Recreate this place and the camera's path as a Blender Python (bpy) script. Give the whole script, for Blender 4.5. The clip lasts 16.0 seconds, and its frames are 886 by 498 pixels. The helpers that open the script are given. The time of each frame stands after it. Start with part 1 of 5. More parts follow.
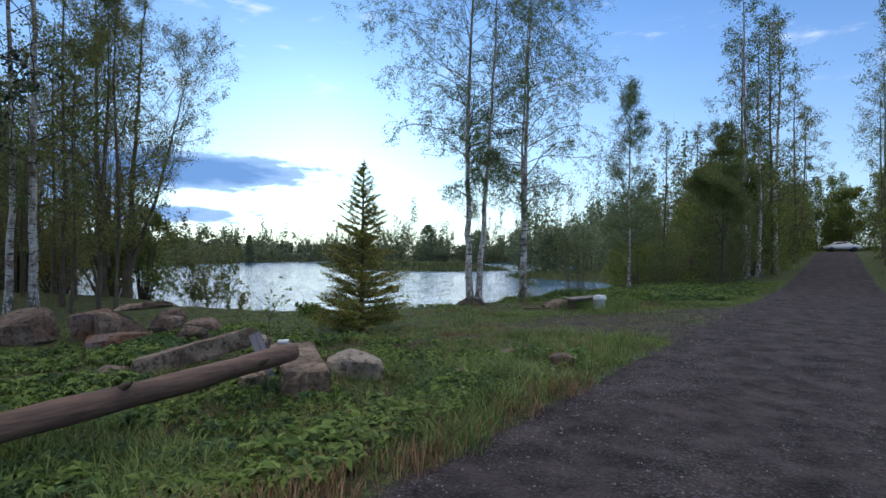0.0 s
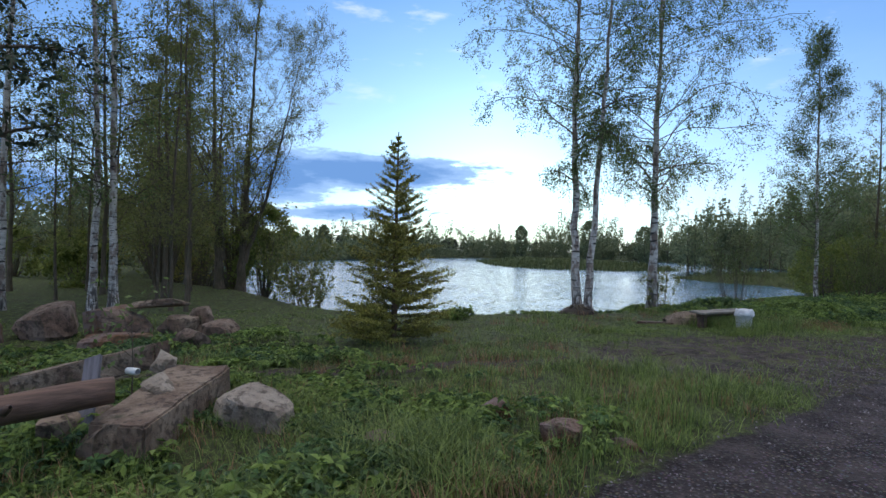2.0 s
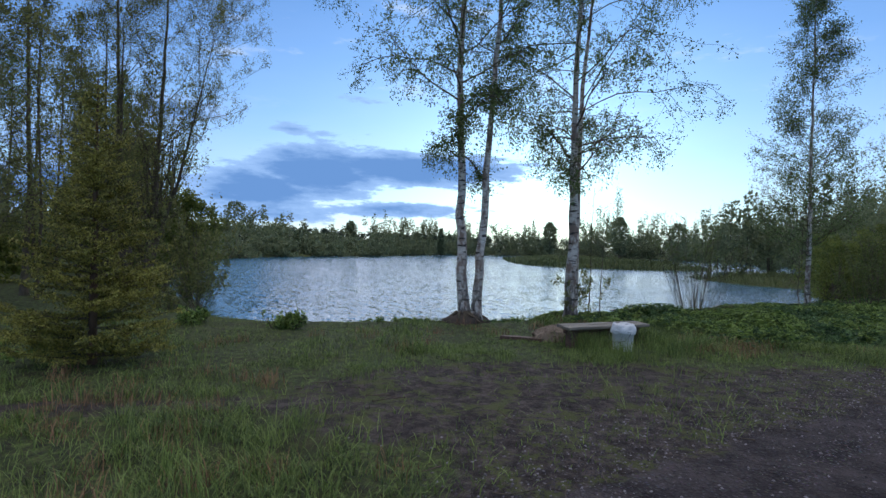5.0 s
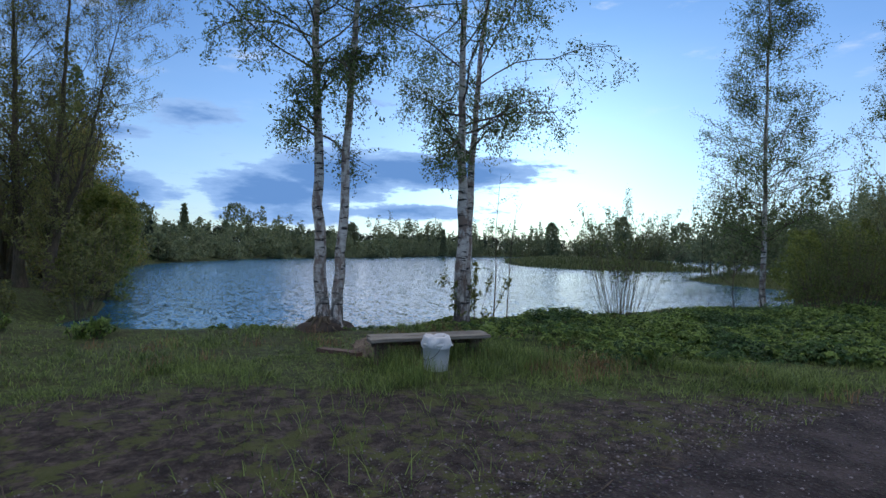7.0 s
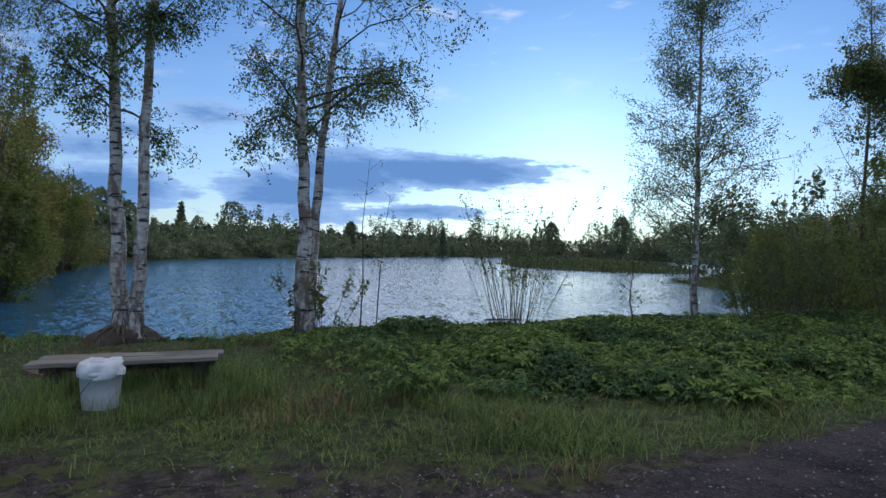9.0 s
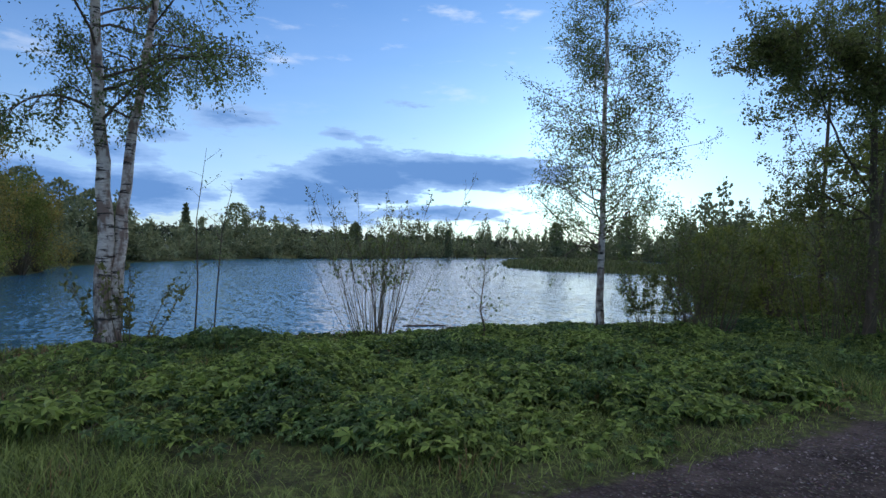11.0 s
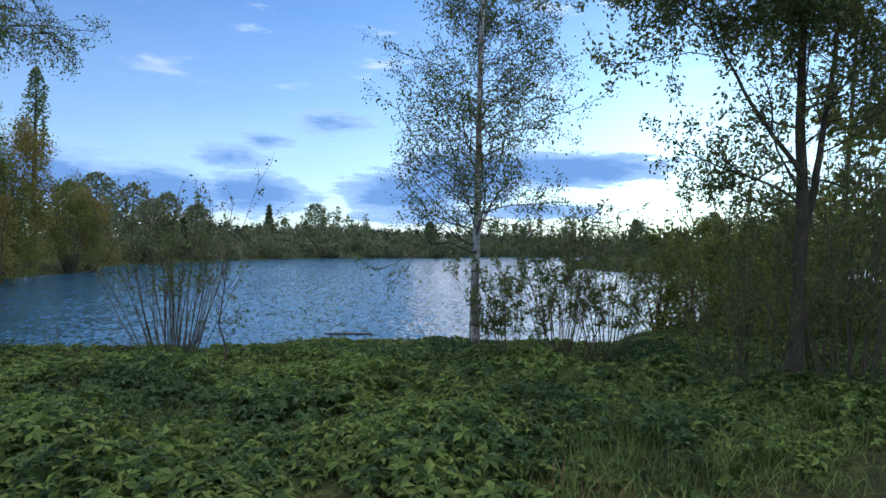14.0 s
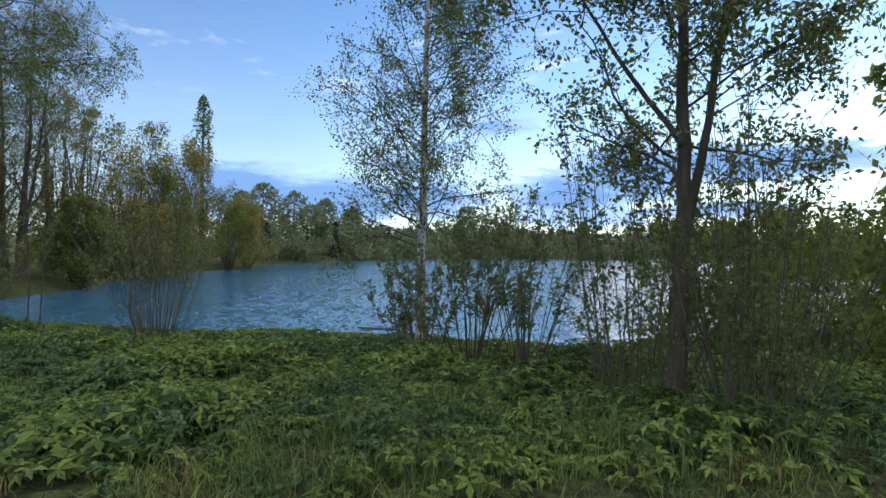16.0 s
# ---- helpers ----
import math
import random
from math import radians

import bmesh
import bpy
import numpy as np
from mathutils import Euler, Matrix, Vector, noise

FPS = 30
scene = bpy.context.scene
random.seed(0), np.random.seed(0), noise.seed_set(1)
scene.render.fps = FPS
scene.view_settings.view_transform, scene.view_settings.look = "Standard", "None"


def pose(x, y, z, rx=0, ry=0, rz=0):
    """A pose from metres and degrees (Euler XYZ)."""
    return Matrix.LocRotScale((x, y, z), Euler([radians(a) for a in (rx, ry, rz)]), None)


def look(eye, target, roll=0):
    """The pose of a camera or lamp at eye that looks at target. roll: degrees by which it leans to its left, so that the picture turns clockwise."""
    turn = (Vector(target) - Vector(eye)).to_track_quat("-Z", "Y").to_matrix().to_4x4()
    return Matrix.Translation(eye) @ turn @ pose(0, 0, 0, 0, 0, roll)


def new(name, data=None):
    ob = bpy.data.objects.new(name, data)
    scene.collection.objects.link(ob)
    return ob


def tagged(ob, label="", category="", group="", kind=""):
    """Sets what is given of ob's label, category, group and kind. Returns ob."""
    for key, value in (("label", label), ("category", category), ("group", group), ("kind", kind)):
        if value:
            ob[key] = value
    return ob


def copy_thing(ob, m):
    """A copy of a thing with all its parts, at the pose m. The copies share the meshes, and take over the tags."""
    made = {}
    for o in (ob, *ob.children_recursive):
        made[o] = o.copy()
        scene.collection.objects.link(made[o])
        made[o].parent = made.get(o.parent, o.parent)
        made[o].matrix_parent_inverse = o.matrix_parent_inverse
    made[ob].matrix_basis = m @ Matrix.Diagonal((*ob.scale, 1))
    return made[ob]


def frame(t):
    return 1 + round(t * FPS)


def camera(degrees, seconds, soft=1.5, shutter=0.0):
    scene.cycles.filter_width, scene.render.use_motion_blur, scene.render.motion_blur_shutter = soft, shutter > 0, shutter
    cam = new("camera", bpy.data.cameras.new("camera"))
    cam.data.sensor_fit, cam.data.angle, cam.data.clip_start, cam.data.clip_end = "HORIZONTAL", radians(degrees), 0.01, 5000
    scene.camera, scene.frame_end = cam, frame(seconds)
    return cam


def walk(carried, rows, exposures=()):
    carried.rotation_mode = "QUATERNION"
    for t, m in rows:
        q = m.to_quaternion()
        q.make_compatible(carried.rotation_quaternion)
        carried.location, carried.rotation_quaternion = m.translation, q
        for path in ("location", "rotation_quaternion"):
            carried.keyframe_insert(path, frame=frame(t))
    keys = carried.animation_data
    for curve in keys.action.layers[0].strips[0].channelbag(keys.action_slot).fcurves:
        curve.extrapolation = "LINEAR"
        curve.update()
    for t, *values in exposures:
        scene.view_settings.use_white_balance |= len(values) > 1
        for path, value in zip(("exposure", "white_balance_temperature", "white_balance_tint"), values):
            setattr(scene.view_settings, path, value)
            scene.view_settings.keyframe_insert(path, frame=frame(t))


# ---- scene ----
cam = camera(77.7, 16.0, soft=1.5)
PATH = [
    (0, (-0.050, 0.110, 1.454), (-1.221, 1.731, 1.477), 0.47),
    (0.5, (-0.135, 0.986, 1.451), (-1.539, 2.410, 1.468), 0.73),
    (1, (-0.170, 1.856, 1.471), (-1.698, 3.146, 1.479), 0.95),
    (1.5, (-0.186, 2.743, 1.480), (-1.758, 3.980, 1.487), 0.94),
    (2, (-0.195, 3.643, 1.468), (-1.799, 4.837, 1.472), 1.10),
    (2.5, (-0.166, 4.504, 1.452), (-1.794, 5.666, 1.456), 1.04),
    (3, (-0.117, 5.344, 1.444), (-1.779, 6.456, 1.449), 1.11),
    (3.5, (-0.123, 6.154, 1.460), (-1.790, 7.259, 1.464), 1.24),
    (4, (-0.044, 7.032, 1.495), (-1.721, 8.121, 1.492), 1.26),
    (6.5, (0.055, 11.512, 1.401), (-1.665, 12.533, 1.397), 1.42),
    (7, (0.047, 12.414, 1.392), (-1.679, 13.425, 1.389), 1.28),
    (7.5, (0.057, 13.266, 1.344), (-1.670, 14.274, 1.358), 1.71),
    (8, (0.071, 14.151, 1.378), (-1.659, 15.155, 1.390), 1.91),
    (8.5, (0.043, 15.108, 1.443), (-1.699, 16.090, 1.435), 1.80),
    (9, (0.024, 15.987, 1.419), (-1.725, 16.958, 1.415), 1.57),
    (11.5, (0.343, 20.208, 1.502), (-1.440, 21.114, 1.497), 1.47),
    (12, (0.290, 21.082, 1.513), (-1.492, 21.990, 1.504), 1.32),
    (12.5, (0.182, 21.873, 1.522), (-1.610, 22.762, 1.513), 1.39),
    (13, (0.106, 22.674, 1.569), (-1.721, 23.488, 1.557), 1.36),
    (13.5, (0.065, 23.533, 1.563), (-1.810, 24.227, 1.546), 1.27),
    (14, (0.148, 24.345, 1.581), (-1.761, 24.942, 1.567), 1.33),
    (14.5, (0.175, 25.203, 1.598), (-1.780, 25.624, 1.577), 1.50),
    (15, (0.207, 26.030, 1.585), (-1.774, 26.304, 1.565), 1.66),
    (15.5, (0.245, 26.941, 1.565), (-1.753, 27.034, 1.556), 2.02),
    (16, (0.441, 27.958, 1.521), (-1.559, 27.966, 1.501), 1.18),
]
walk(cam, [(t, look(eye, target, roll)) for t, eye, target, roll in PATH],
     [(0, 0.22, 6900, 10), (4, 0.05, 6700, 10), (6.5, -0.10, 6600, 10), (9, -0.16, 6600, 10), (12.5, 0.09, 6650, 10), (14.5, 0.36, 6900, 10), (16, 0.58, 7500, 10)])

rng = np.random.default_rng(7)
SUN_AZ = radians(48)      # to the left of the road's direction
SUN_EL = radians(7)
WATER = -0.85
scene.view_settings.exposure = 0.0


# ---------------------------------------------------------------- nodes
class Nodes:
    """A small builder of node trees."""

    def __init__(self, tree):
        self.t, self.n, self.l = tree, tree.nodes, tree.links
        self.n.clear()

    def add(self, kind, props=None, **inputs):
        node = self.n.new(kind)
        for key, value in (props or {}).items():
            setattr(node, key, value)
        for key, value in inputs.items():
            self.put(node, key, value)
        return node

    def put(self, node, key, value):
        name = key.replace("_", " ")
        socket = node.inputs[int(name[1:])] if name[0] == "i" and name[1:].isdigit() else node.inputs[name]
        if isinstance(value, bpy.types.NodeSocket):
            self.l.new(value, socket)
        else:
            socket.default_value = value

    def math(self, op, a, b=0.0, c=0.0):
        node = self.n.new("ShaderNodeMath")
        node.operation = op
        for i, v in enumerate((a, b, c)):
            if isinstance(v, bpy.types.NodeSocket):
                self.l.new(v, node.inputs[i])
            else:
                node.inputs[i].default_value = v
        return node.outputs[0]

    def mix(self, fac, a, b, blend="MIX"):
        node = self.n.new("ShaderNodeMix")
        node.data_type, node.blend_type = "RGBA", blend
        for i, v in ((0, fac), (6, a), (7, b)):
            if isinstance(v, bpy.types.NodeSocket):
                self.l.new(v, node.inputs[i])
            else:
                node.inputs[i].default_value = v if i == 0 else (*v[:3], 1)
        return node.outputs[2]

    def noise(self, scale, detail=4.0, rough=0.55, vector=None, dim="3D"):
        node = self.n.new("ShaderNodeTexNoise")
        node.noise_dimensions = dim
        node.inputs["Scale"].default_value = scale
        node.inputs["Detail"].default_value = detail
        node.inputs["Roughness"].default_value = rough
        if vector is not None:
            self.l.new(vector, node.inputs["Vector"])
        return node.outputs[0]

    def ramp(self, fac, stops):
        node = self.n.new("ShaderNodeValToRGB")
        el = node.color_ramp.elements
        while len(el) < len(stops):
            el.new(0.5)
        for e, (p, c) in zip(el, stops):
            e.position, e.color = p, (*c, 1) if len(c) == 3 else c
        self.l.new(fac, node.inputs[0])
        return node.outputs[0]

    def step(self, value, lo, hi):
        node = self.n.new("ShaderNodeMapRange")
        node.interpolation_type = "SMOOTHSTEP"
        self.l.new(value, node.inputs[0])
        node.inputs[1].default_value, node.inputs[2].default_value = lo, hi
        return node.outputs[0]

    def scaled(self, vector, xyz):
        node = self.n.new("ShaderNodeMapping")
        node.inputs["Scale"].default_value = xyz
        self.l.new(vector, node.inputs["Vector"])
        return node.outputs[0]

    def bump(self, height, strength, distance):
        node = self.n.new("ShaderNodeBump")
        node.inputs["Strength"].default_value, node.inputs["Distance"].default_value = strength, distance
        self.l.new(height, node.inputs["Height"])
        return node.outputs[0]


def surface(name, build):
    """A material; build(n) returns the inputs of its Principled shader."""
    m = bpy.data.materials.new(name)
    m.use_nodes = True
    n = Nodes(m.node_tree)
    given = build(n)
    bsdf = n.add("ShaderNodeBsdfPrincipled")
    for key, value in given.items():
        if key in ("Base Color", "Subsurface Radius") and not isinstance(value, bpy.types.NodeSocket):
            value = (*value[:3], 1) if key == "Base Color" else value
        n.put(bsdf, key, value)
    out = n.add("ShaderNodeOutputMaterial")
    n.l.new(bsdf.outputs[0], out.inputs[0])
    return m


# ---------------------------------------------------------------- sky and sun
CLOUDS = (  # azimuth and height of the middle, half width and half height, in degrees, and weight
    (61.5, 7.9, 10.5, 1.6, 1.5), (71.0, 7.2, 6.5, 2.7, 1.4), (77.0, 5.2, 6.0, 2.2, 1.35), (55.5, 8.9, 4.5, 0.8, 0.8),
    (63.5, 3.7, 8.5, 0.9, 0.85), (76.0, 2.9, 8.0, 1.2, 0.75), (92.0, 4.7, 5.5, 2.0, 1.3), (101.5, 4.4, 8.5, 2.2, 1.5), (112.0, 5.0, 9.0, 2.6, 1.5),
    (93.8, 8.0, 3.2, 1.4, 1.0), (90.6, 9.8, 2.8, 0.8, 0.85), (84.5, 12.0, 4.0, 1.3, 0.95), (73.6, 11.2, 2.4, 0.8, 0.65),
    (70.5, 11.0, 3.0, 0.6, 0.4), (67.0, 14.4, 2.8, 0.7, 0.4), (86.0, 4.4, 2.6, 0.8, 0.6),
)


def make_sky():
    world = bpy.data.worlds.new("sky")
    scene.world = world
    world.use_nodes = True
    n = Nodes(world.node_tree)
    sky = n.add("ShaderNodeTexSky", {"sky_type": "NISHITA", "sun_disc": False, "sun_elevation": SUN_EL,
                                     "sun_rotation": -SUN_AZ, "air_density": 1.0, "dust_density": 0.4, "ozone_density": 3.0})
    way = n.add("ShaderNodeTexCoord").outputs["Generated"]
    sep = n.add("ShaderNodeSeparateXYZ", None, Vector=way)
    x, y, z = sep.outputs
    az = n.math("MULTIPLY", n.math("ARCTAN2", n.math("MULTIPLY", x, -1.0), y), 57.2958)
    el = n.math("MULTIPLY", n.math("ARCSINE", z), 57.2958)
    flat = n.add("ShaderNodeCombineXYZ", None, X=n.math("MULTIPLY", az, 0.045), Y=n.math("MULTIPLY", el, 0.16)).outputs[0]
    puffs = n.noise(7.0, 9.0, 0.62, flat)
    wisps = n.noise(1.6, 5.0, 0.55, flat)
    total = None
    for a, e, w, h, k in CLOUDS:
        da = n.math("POWER", n.math("ABSOLUTE", n.math("DIVIDE", n.math("SUBTRACT", az, a), w)), 2.0)
        de = n.math("POWER", n.math("ABSOLUTE", n.math("DIVIDE", n.math("SUBTRACT", el, e), h)), 2.0)
        blob = n.math("MULTIPLY", n.math("EXPONENT", n.math("MULTIPLY", n.math("ADD", da, de), -1.0)), k)
        total = blob if total is None else n.math("MAXIMUM", total, blob)
    shade = n.math("ADD", total, n.math("MULTIPLY", n.math("SUBTRACT", puffs, 0.5), 1.35))
    low = n.math("MULTIPLY", n.math("SUBTRACT", wisps, 0.5), 0.3)
    shade = n.math("ADD", shade, low)
    cloud = n.math("MULTIPLY", n.step(shade, 0.27, 0.5), n.step(el, 0.5, 2.5))
    # a thin bright veil along the horizon, brightest towards the set sun
    daz = n.math("DIVIDE", n.math("SUBTRACT", az, 48.0), 42.0)
    near = n.math("EXPONENT", n.math("MULTIPLY", n.math("POWER", n.math("ABSOLUTE", daz), 2.0), -1.0))
    rise = n.math("EXPONENT", n.math("MULTIPLY", n.math("MAXIMUM", el, 0.0), -0.085))
    veil = n.math("MULTIPLY", rise, n.math("ADD", 0.5, n.math("MULTIPLY", near, 0.4)))
    veil = n.math("MULTIPLY", veil, n.math("ADD", 0.75, n.math("MULTIPLY", wisps, 0.4)))
    veil = n.math("MINIMUM", veil, 1.0)
    base = n.mix(1.0, sky.outputs[0], SKY_TINT, "MULTIPLY")
    lit = n.mix(veil, base, VEIL)
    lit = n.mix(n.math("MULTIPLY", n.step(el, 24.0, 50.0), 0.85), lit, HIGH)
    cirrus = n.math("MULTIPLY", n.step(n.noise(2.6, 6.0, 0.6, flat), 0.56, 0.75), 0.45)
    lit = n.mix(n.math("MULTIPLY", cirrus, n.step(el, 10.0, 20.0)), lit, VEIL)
    edge = n.mix(n.step(shade, 0.45, 1.1), CLOUD_EDGE, CLOUD_CORE)
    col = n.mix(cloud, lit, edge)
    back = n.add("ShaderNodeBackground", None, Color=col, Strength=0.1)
    out = n.add("ShaderNodeOutputWorld")
    n.l.new(back.outputs[0], out.inputs[0])


SKY_TINT = (0.80, 1.62, 2.55)
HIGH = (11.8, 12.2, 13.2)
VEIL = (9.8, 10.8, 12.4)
CLOUD_EDGE = (3.4, 5.7, 10.0)
CLOUD_CORE = (1.5, 3.3, 7.2)
make_sky()

sun_data = bpy.data.lights.new("sun", "SUN")
sun_data.energy, sun_data.angle, sun_data.color = 0.5, radians(55), (1.0, 0.93, 0.85)
sun_way = Vector((-math.sin(SUN_AZ) * math.cos(SUN_EL), math.cos(SUN_AZ) * math.cos(SUN_EL), math.sin(SUN_EL)))
sun = new("sun", sun_data)
sun.matrix_world = look(sun_way * 50, (0, 0, 0))


# ---------------------------------------------------------------- materials
def leafy(name, dark, light, trans=0.0, rough=0.55):
    def build(n):
        r = n.add("ShaderNodeNewGeometry").outputs["Random Per Island"]
        obj = n.add("ShaderNodeTexCoord").outputs["Object"]
        big = n.noise(0.9, 3.0, 0.5, obj)
        mid = n.math("ADD", n.math("MULTIPLY", r, 0.65), n.math("MULTIPLY", big, 0.5))
        col = n.ramp(mid, ((0.2, dark), (0.85, light)))
        return {"Base Color": col, "Roughness": rough, "Transmission Weight": trans, "Specular IOR Level": 0.35}
    return surface(name, build)


def translucent_leaf(name, dark, light, share=0.45):
    m = bpy.data.materials.new(name)
    m.use_nodes = True
    n = Nodes(m.node_tree)
    r = n.add("ShaderNodeNewGeometry").outputs["Random Per Island"]
    obj = n.add("ShaderNodeTexCoord").outputs["Object"]
    big = n.noise(0.8, 3.0, 0.5, obj)
    mid = n.math("ADD", n.math("MULTIPLY", r, 0.6), n.math("MULTIPLY", big, 0.55))
    col = n.ramp(mid, ((0.25, dark), (0.85, light)))
    diff = n.add("ShaderNodeBsdfPrincipled", None, Roughness=0.5)
    n.put(diff, "Base Color", col)
    n.put(diff, "Specular IOR Level", 0.3)
    back = n.add("ShaderNodeBsdfTranslucent", None, Color=col)
    both = n.add("ShaderNodeMixShader", None, Fac=share)
    n.l.new(diff.outputs[0], both.inputs[1])
    n.l.new(back.outputs[0], both.inputs[2])
    out = n.add("ShaderNodeOutputMaterial")
    n.l.new(both.outputs[0], out.inputs[0])
    return m


M_BIRCH_LEAF = translucent_leaf("birch leaves", (0.07, 0.11, 0.035), (0.19, 0.25, 0.09), 0.55)
M_ALDER_LEAF = translucent_leaf("alder leaves", (0.11, 0.125, 0.04), (0.25, 0.25, 0.09), 0.58)
M_WILLOW_LEAF = translucent_leaf("willow leaves", (0.09, 0.12, 0.035), (0.21, 0.25, 0.09), 0.58)
M_HERB = translucent_leaf("herb leaves", (0.03, 0.062, 0.018), (0.27, 0.37, 0.095), 0.42)
M_HERB_DARK = translucent_leaf("dark herb leaves", (0.018, 0.045, 0.02), (0.13, 0.22, 0.075), 0.35)
M_GRASS = translucent_leaf("grass blades", (0.035, 0.065, 0.02), (0.26, 0.34, 0.095), 0.42)
M_STRAW = leafy("dry grass", (0.10, 0.05, 0.028), (0.34, 0.19, 0.095))
M_NEEDLE = translucent_leaf("spruce needles", (0.05, 0.06, 0.015), (0.42, 0.38, 0.09), 0.3)
# leaf colour lightened to paint in the aerial haze across the lake
M_FAR_LEAF_HAZY = translucent_leaf("far foliage with painted haze", (0.12, 0.15, 0.08), (0.25, 0.28, 0.15), 0.5)
M_LUSH = translucent_leaf("lush foliage", (0.10, 0.13, 0.03), (0.25, 0.28, 0.075), 0.58)
M_GOLD = translucent_leaf("golden spring foliage", (0.16, 0.14, 0.04), (0.36, 0.30, 0.09), 0.58)
M_FAR_DARK = leafy("far spruce foliage", (0.03, 0.045, 0.028), (0.07, 0.09, 0.045))
M_REED = leafy("shore grass", (0.06, 0.08, 0.025), (0.16, 0.18, 0.06))


def bark_birch(n):
    obj = n.add("ShaderNodeTexCoord").outputs["Object"]
    sep = n.add("ShaderNodeSeparateXYZ", None, Vector=obj)
    fine = n.noise(1.0, 6.0, 0.7, n.scaled(obj, (6.0, 6.0, 20.0)))
    streak = n.noise(1.0, 5.0, 0.62, n.scaled(obj, (3.6, 3.6, 17.0)))
    patch = n.noise(1.0, 5.0, 0.65, n.scaled(obj, (5.0, 5.0, 2.6)))
    pale = n.ramp(fine, ((0.3, (0.34, 0.28, 0.25)), (0.5, (0.60, 0.55, 0.51)), (0.75, (0.78, 0.75, 0.71))))
    warm = n.mix(n.step(patch, 0.45, 0.58), pale, (0.24, 0.17, 0.14))
    dark = n.step(streak, 0.55, 0.62)
    col = n.mix(dark, warm, (0.035, 0.028, 0.025))
    height = n.math("ADD", sep.outputs[2], n.math("MULTIPLY", patch, 1.2))
    foot = n.math("SUBTRACT", 1.0, n.step(height, 0.6, 2.2))
    rugged = n.step(n.noise(5.0, 6.0, 0.7, n.scaled(obj, (3.0, 3.0, 0.8))), 0.42, 0.56)
    col = n.mix(n.math("MULTIPLY", foot, rugged), col, (0.05, 0.04, 0.033))
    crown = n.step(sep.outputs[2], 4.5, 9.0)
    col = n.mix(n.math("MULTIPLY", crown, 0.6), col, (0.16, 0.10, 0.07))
    return {"Base Color": col, "Roughness": 0.75, "Normal": n.bump(n.math("ADD", fine, n.math("MULTIPLY", streak, -1.0)), 0.6, 0.02)}


def bark_dark(a, b, k=1.0):
    def build(n):
        obj = n.add("ShaderNodeTexCoord").outputs["Object"]
        grain = n.noise(6.0 * k, 6.0, 0.65, n.scaled(obj, (3.0, 3.0, 0.6)))
        spots = n.noise(1.4, 3.0, 0.5, obj)
        col = n.mix(n.step(spots, 0.35, 0.7), n.ramp(grain, ((0.3, a), (0.7, b))), (a[0] * 1.2, a[1] * 1.5, a[2]))
        return {"Base Color": col, "Roughness": 0.85, "Normal": n.bump(grain, 0.7, 0.03)}
    return build


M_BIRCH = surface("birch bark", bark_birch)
M_TWIG = surface("birch twigs", bark_dark((0.05, 0.035, 0.028), (0.15, 0.105, 0.08)))
M_ALDER = surface("alder bark", bark_dark((0.05, 0.035, 0.025), (0.19, 0.14, 0.10)))
M_PINE = surface("pine bark", bark_dark((0.06, 0.03, 0.02), (0.20, 0.11, 0.07)))
M_SHRUB = surface("shrub stems", bark_dark((0.07, 0.05, 0.035), (0.20, 0.15, 0.10)))


def concrete(tone, stain, moss=0.3):
    def build(n):
        obj = n.add("ShaderNodeTexCoord").outputs["Object"]
        big = n.noise(2.2, 5.0, 0.6, obj)
        fine = n.noise(38.0, 5.0, 0.7, obj)
        pits = n.noise(11.0, 6.0, 0.65, obj)
        col = n.mix(n.step(big, 0.4, 0.62), tone, stain)
        col = n.mix(n.math("MULTIPLY", n.step(pits, 0.5, 0.6), 0.75), col, tuple(v * 0.35 for v in stain))
        col = n.mix(0.35, col, n.ramp(fine, ((0.3, (0.08, 0.07, 0.06)), (0.7, (0.55, 0.5, 0.46)))), "OVERLAY")
        green = n.step(n.noise(3.3, 6.0, 0.65, obj), 0.56, 0.68)
        col = n.mix(n.math("MULTIPLY", green, moss), col, (0.045, 0.055, 0.02))
        rel = n.math("ADD", n.math("MULTIPLY", pits, 0.7), n.math("MULTIPLY", fine, 0.3))
        return {"Base Color": col, "Roughness": 0.9, "Normal": n.bump(rel, 1.0, 0.06)}
    return build


M_CONCRETE = surface("old concrete", concrete((0.33, 0.25, 0.19), (0.17, 0.11, 0.08), 0.6))
M_STONE_PALE = surface("pale broken concrete", concrete((0.42, 0.36, 0.30), (0.26, 0.205, 0.165), 0.45))
M_STONE = surface("boulder stone", concrete((0.26, 0.19, 0.15), (0.15, 0.095, 0.07), 0.7))
M_STONE_RED = surface("brown stone with dry moss", concrete((0.22, 0.16, 0.15), (0.20, 0.10, 0.05), 0.5))


def old_wood(a, b, along=0):
    def build(n):
        obj = n.add("ShaderNodeTexCoord").outputs["Object"]
        k = [14.0, 14.0, 14.0]
        k[along] = 0.9
        grain = n.noise(2.0, 7.0, 0.65, n.scaled(obj, tuple(k)))
        big = n.noise(1.5, 4.0, 0.6, obj)
        col = n.ramp(grain, ((0.3, a), (0.62, b)))
        col = n.mix(n.math("MULTIPLY", n.step(big, 0.5, 0.72), 0.55), col, tuple(v * 0.4 for v in a))
        return {"Base Color": col, "Roughness": 0.72, "Normal": n.bump(grain, 0.6, 0.015)}
    return build


M_LOG = surface("weathered peeled log", old_wood((0.045, 0.024, 0.018), (0.16, 0.09, 0.065), 1))
M_BENCH = surface("grey weathered board", old_wood((0.09, 0.075, 0.06), (0.27, 0.235, 0.195)))
M_PLANK = surface("blue grey plank", old_wood((0.05, 0.045, 0.055), (0.14, 0.13, 0.15)))


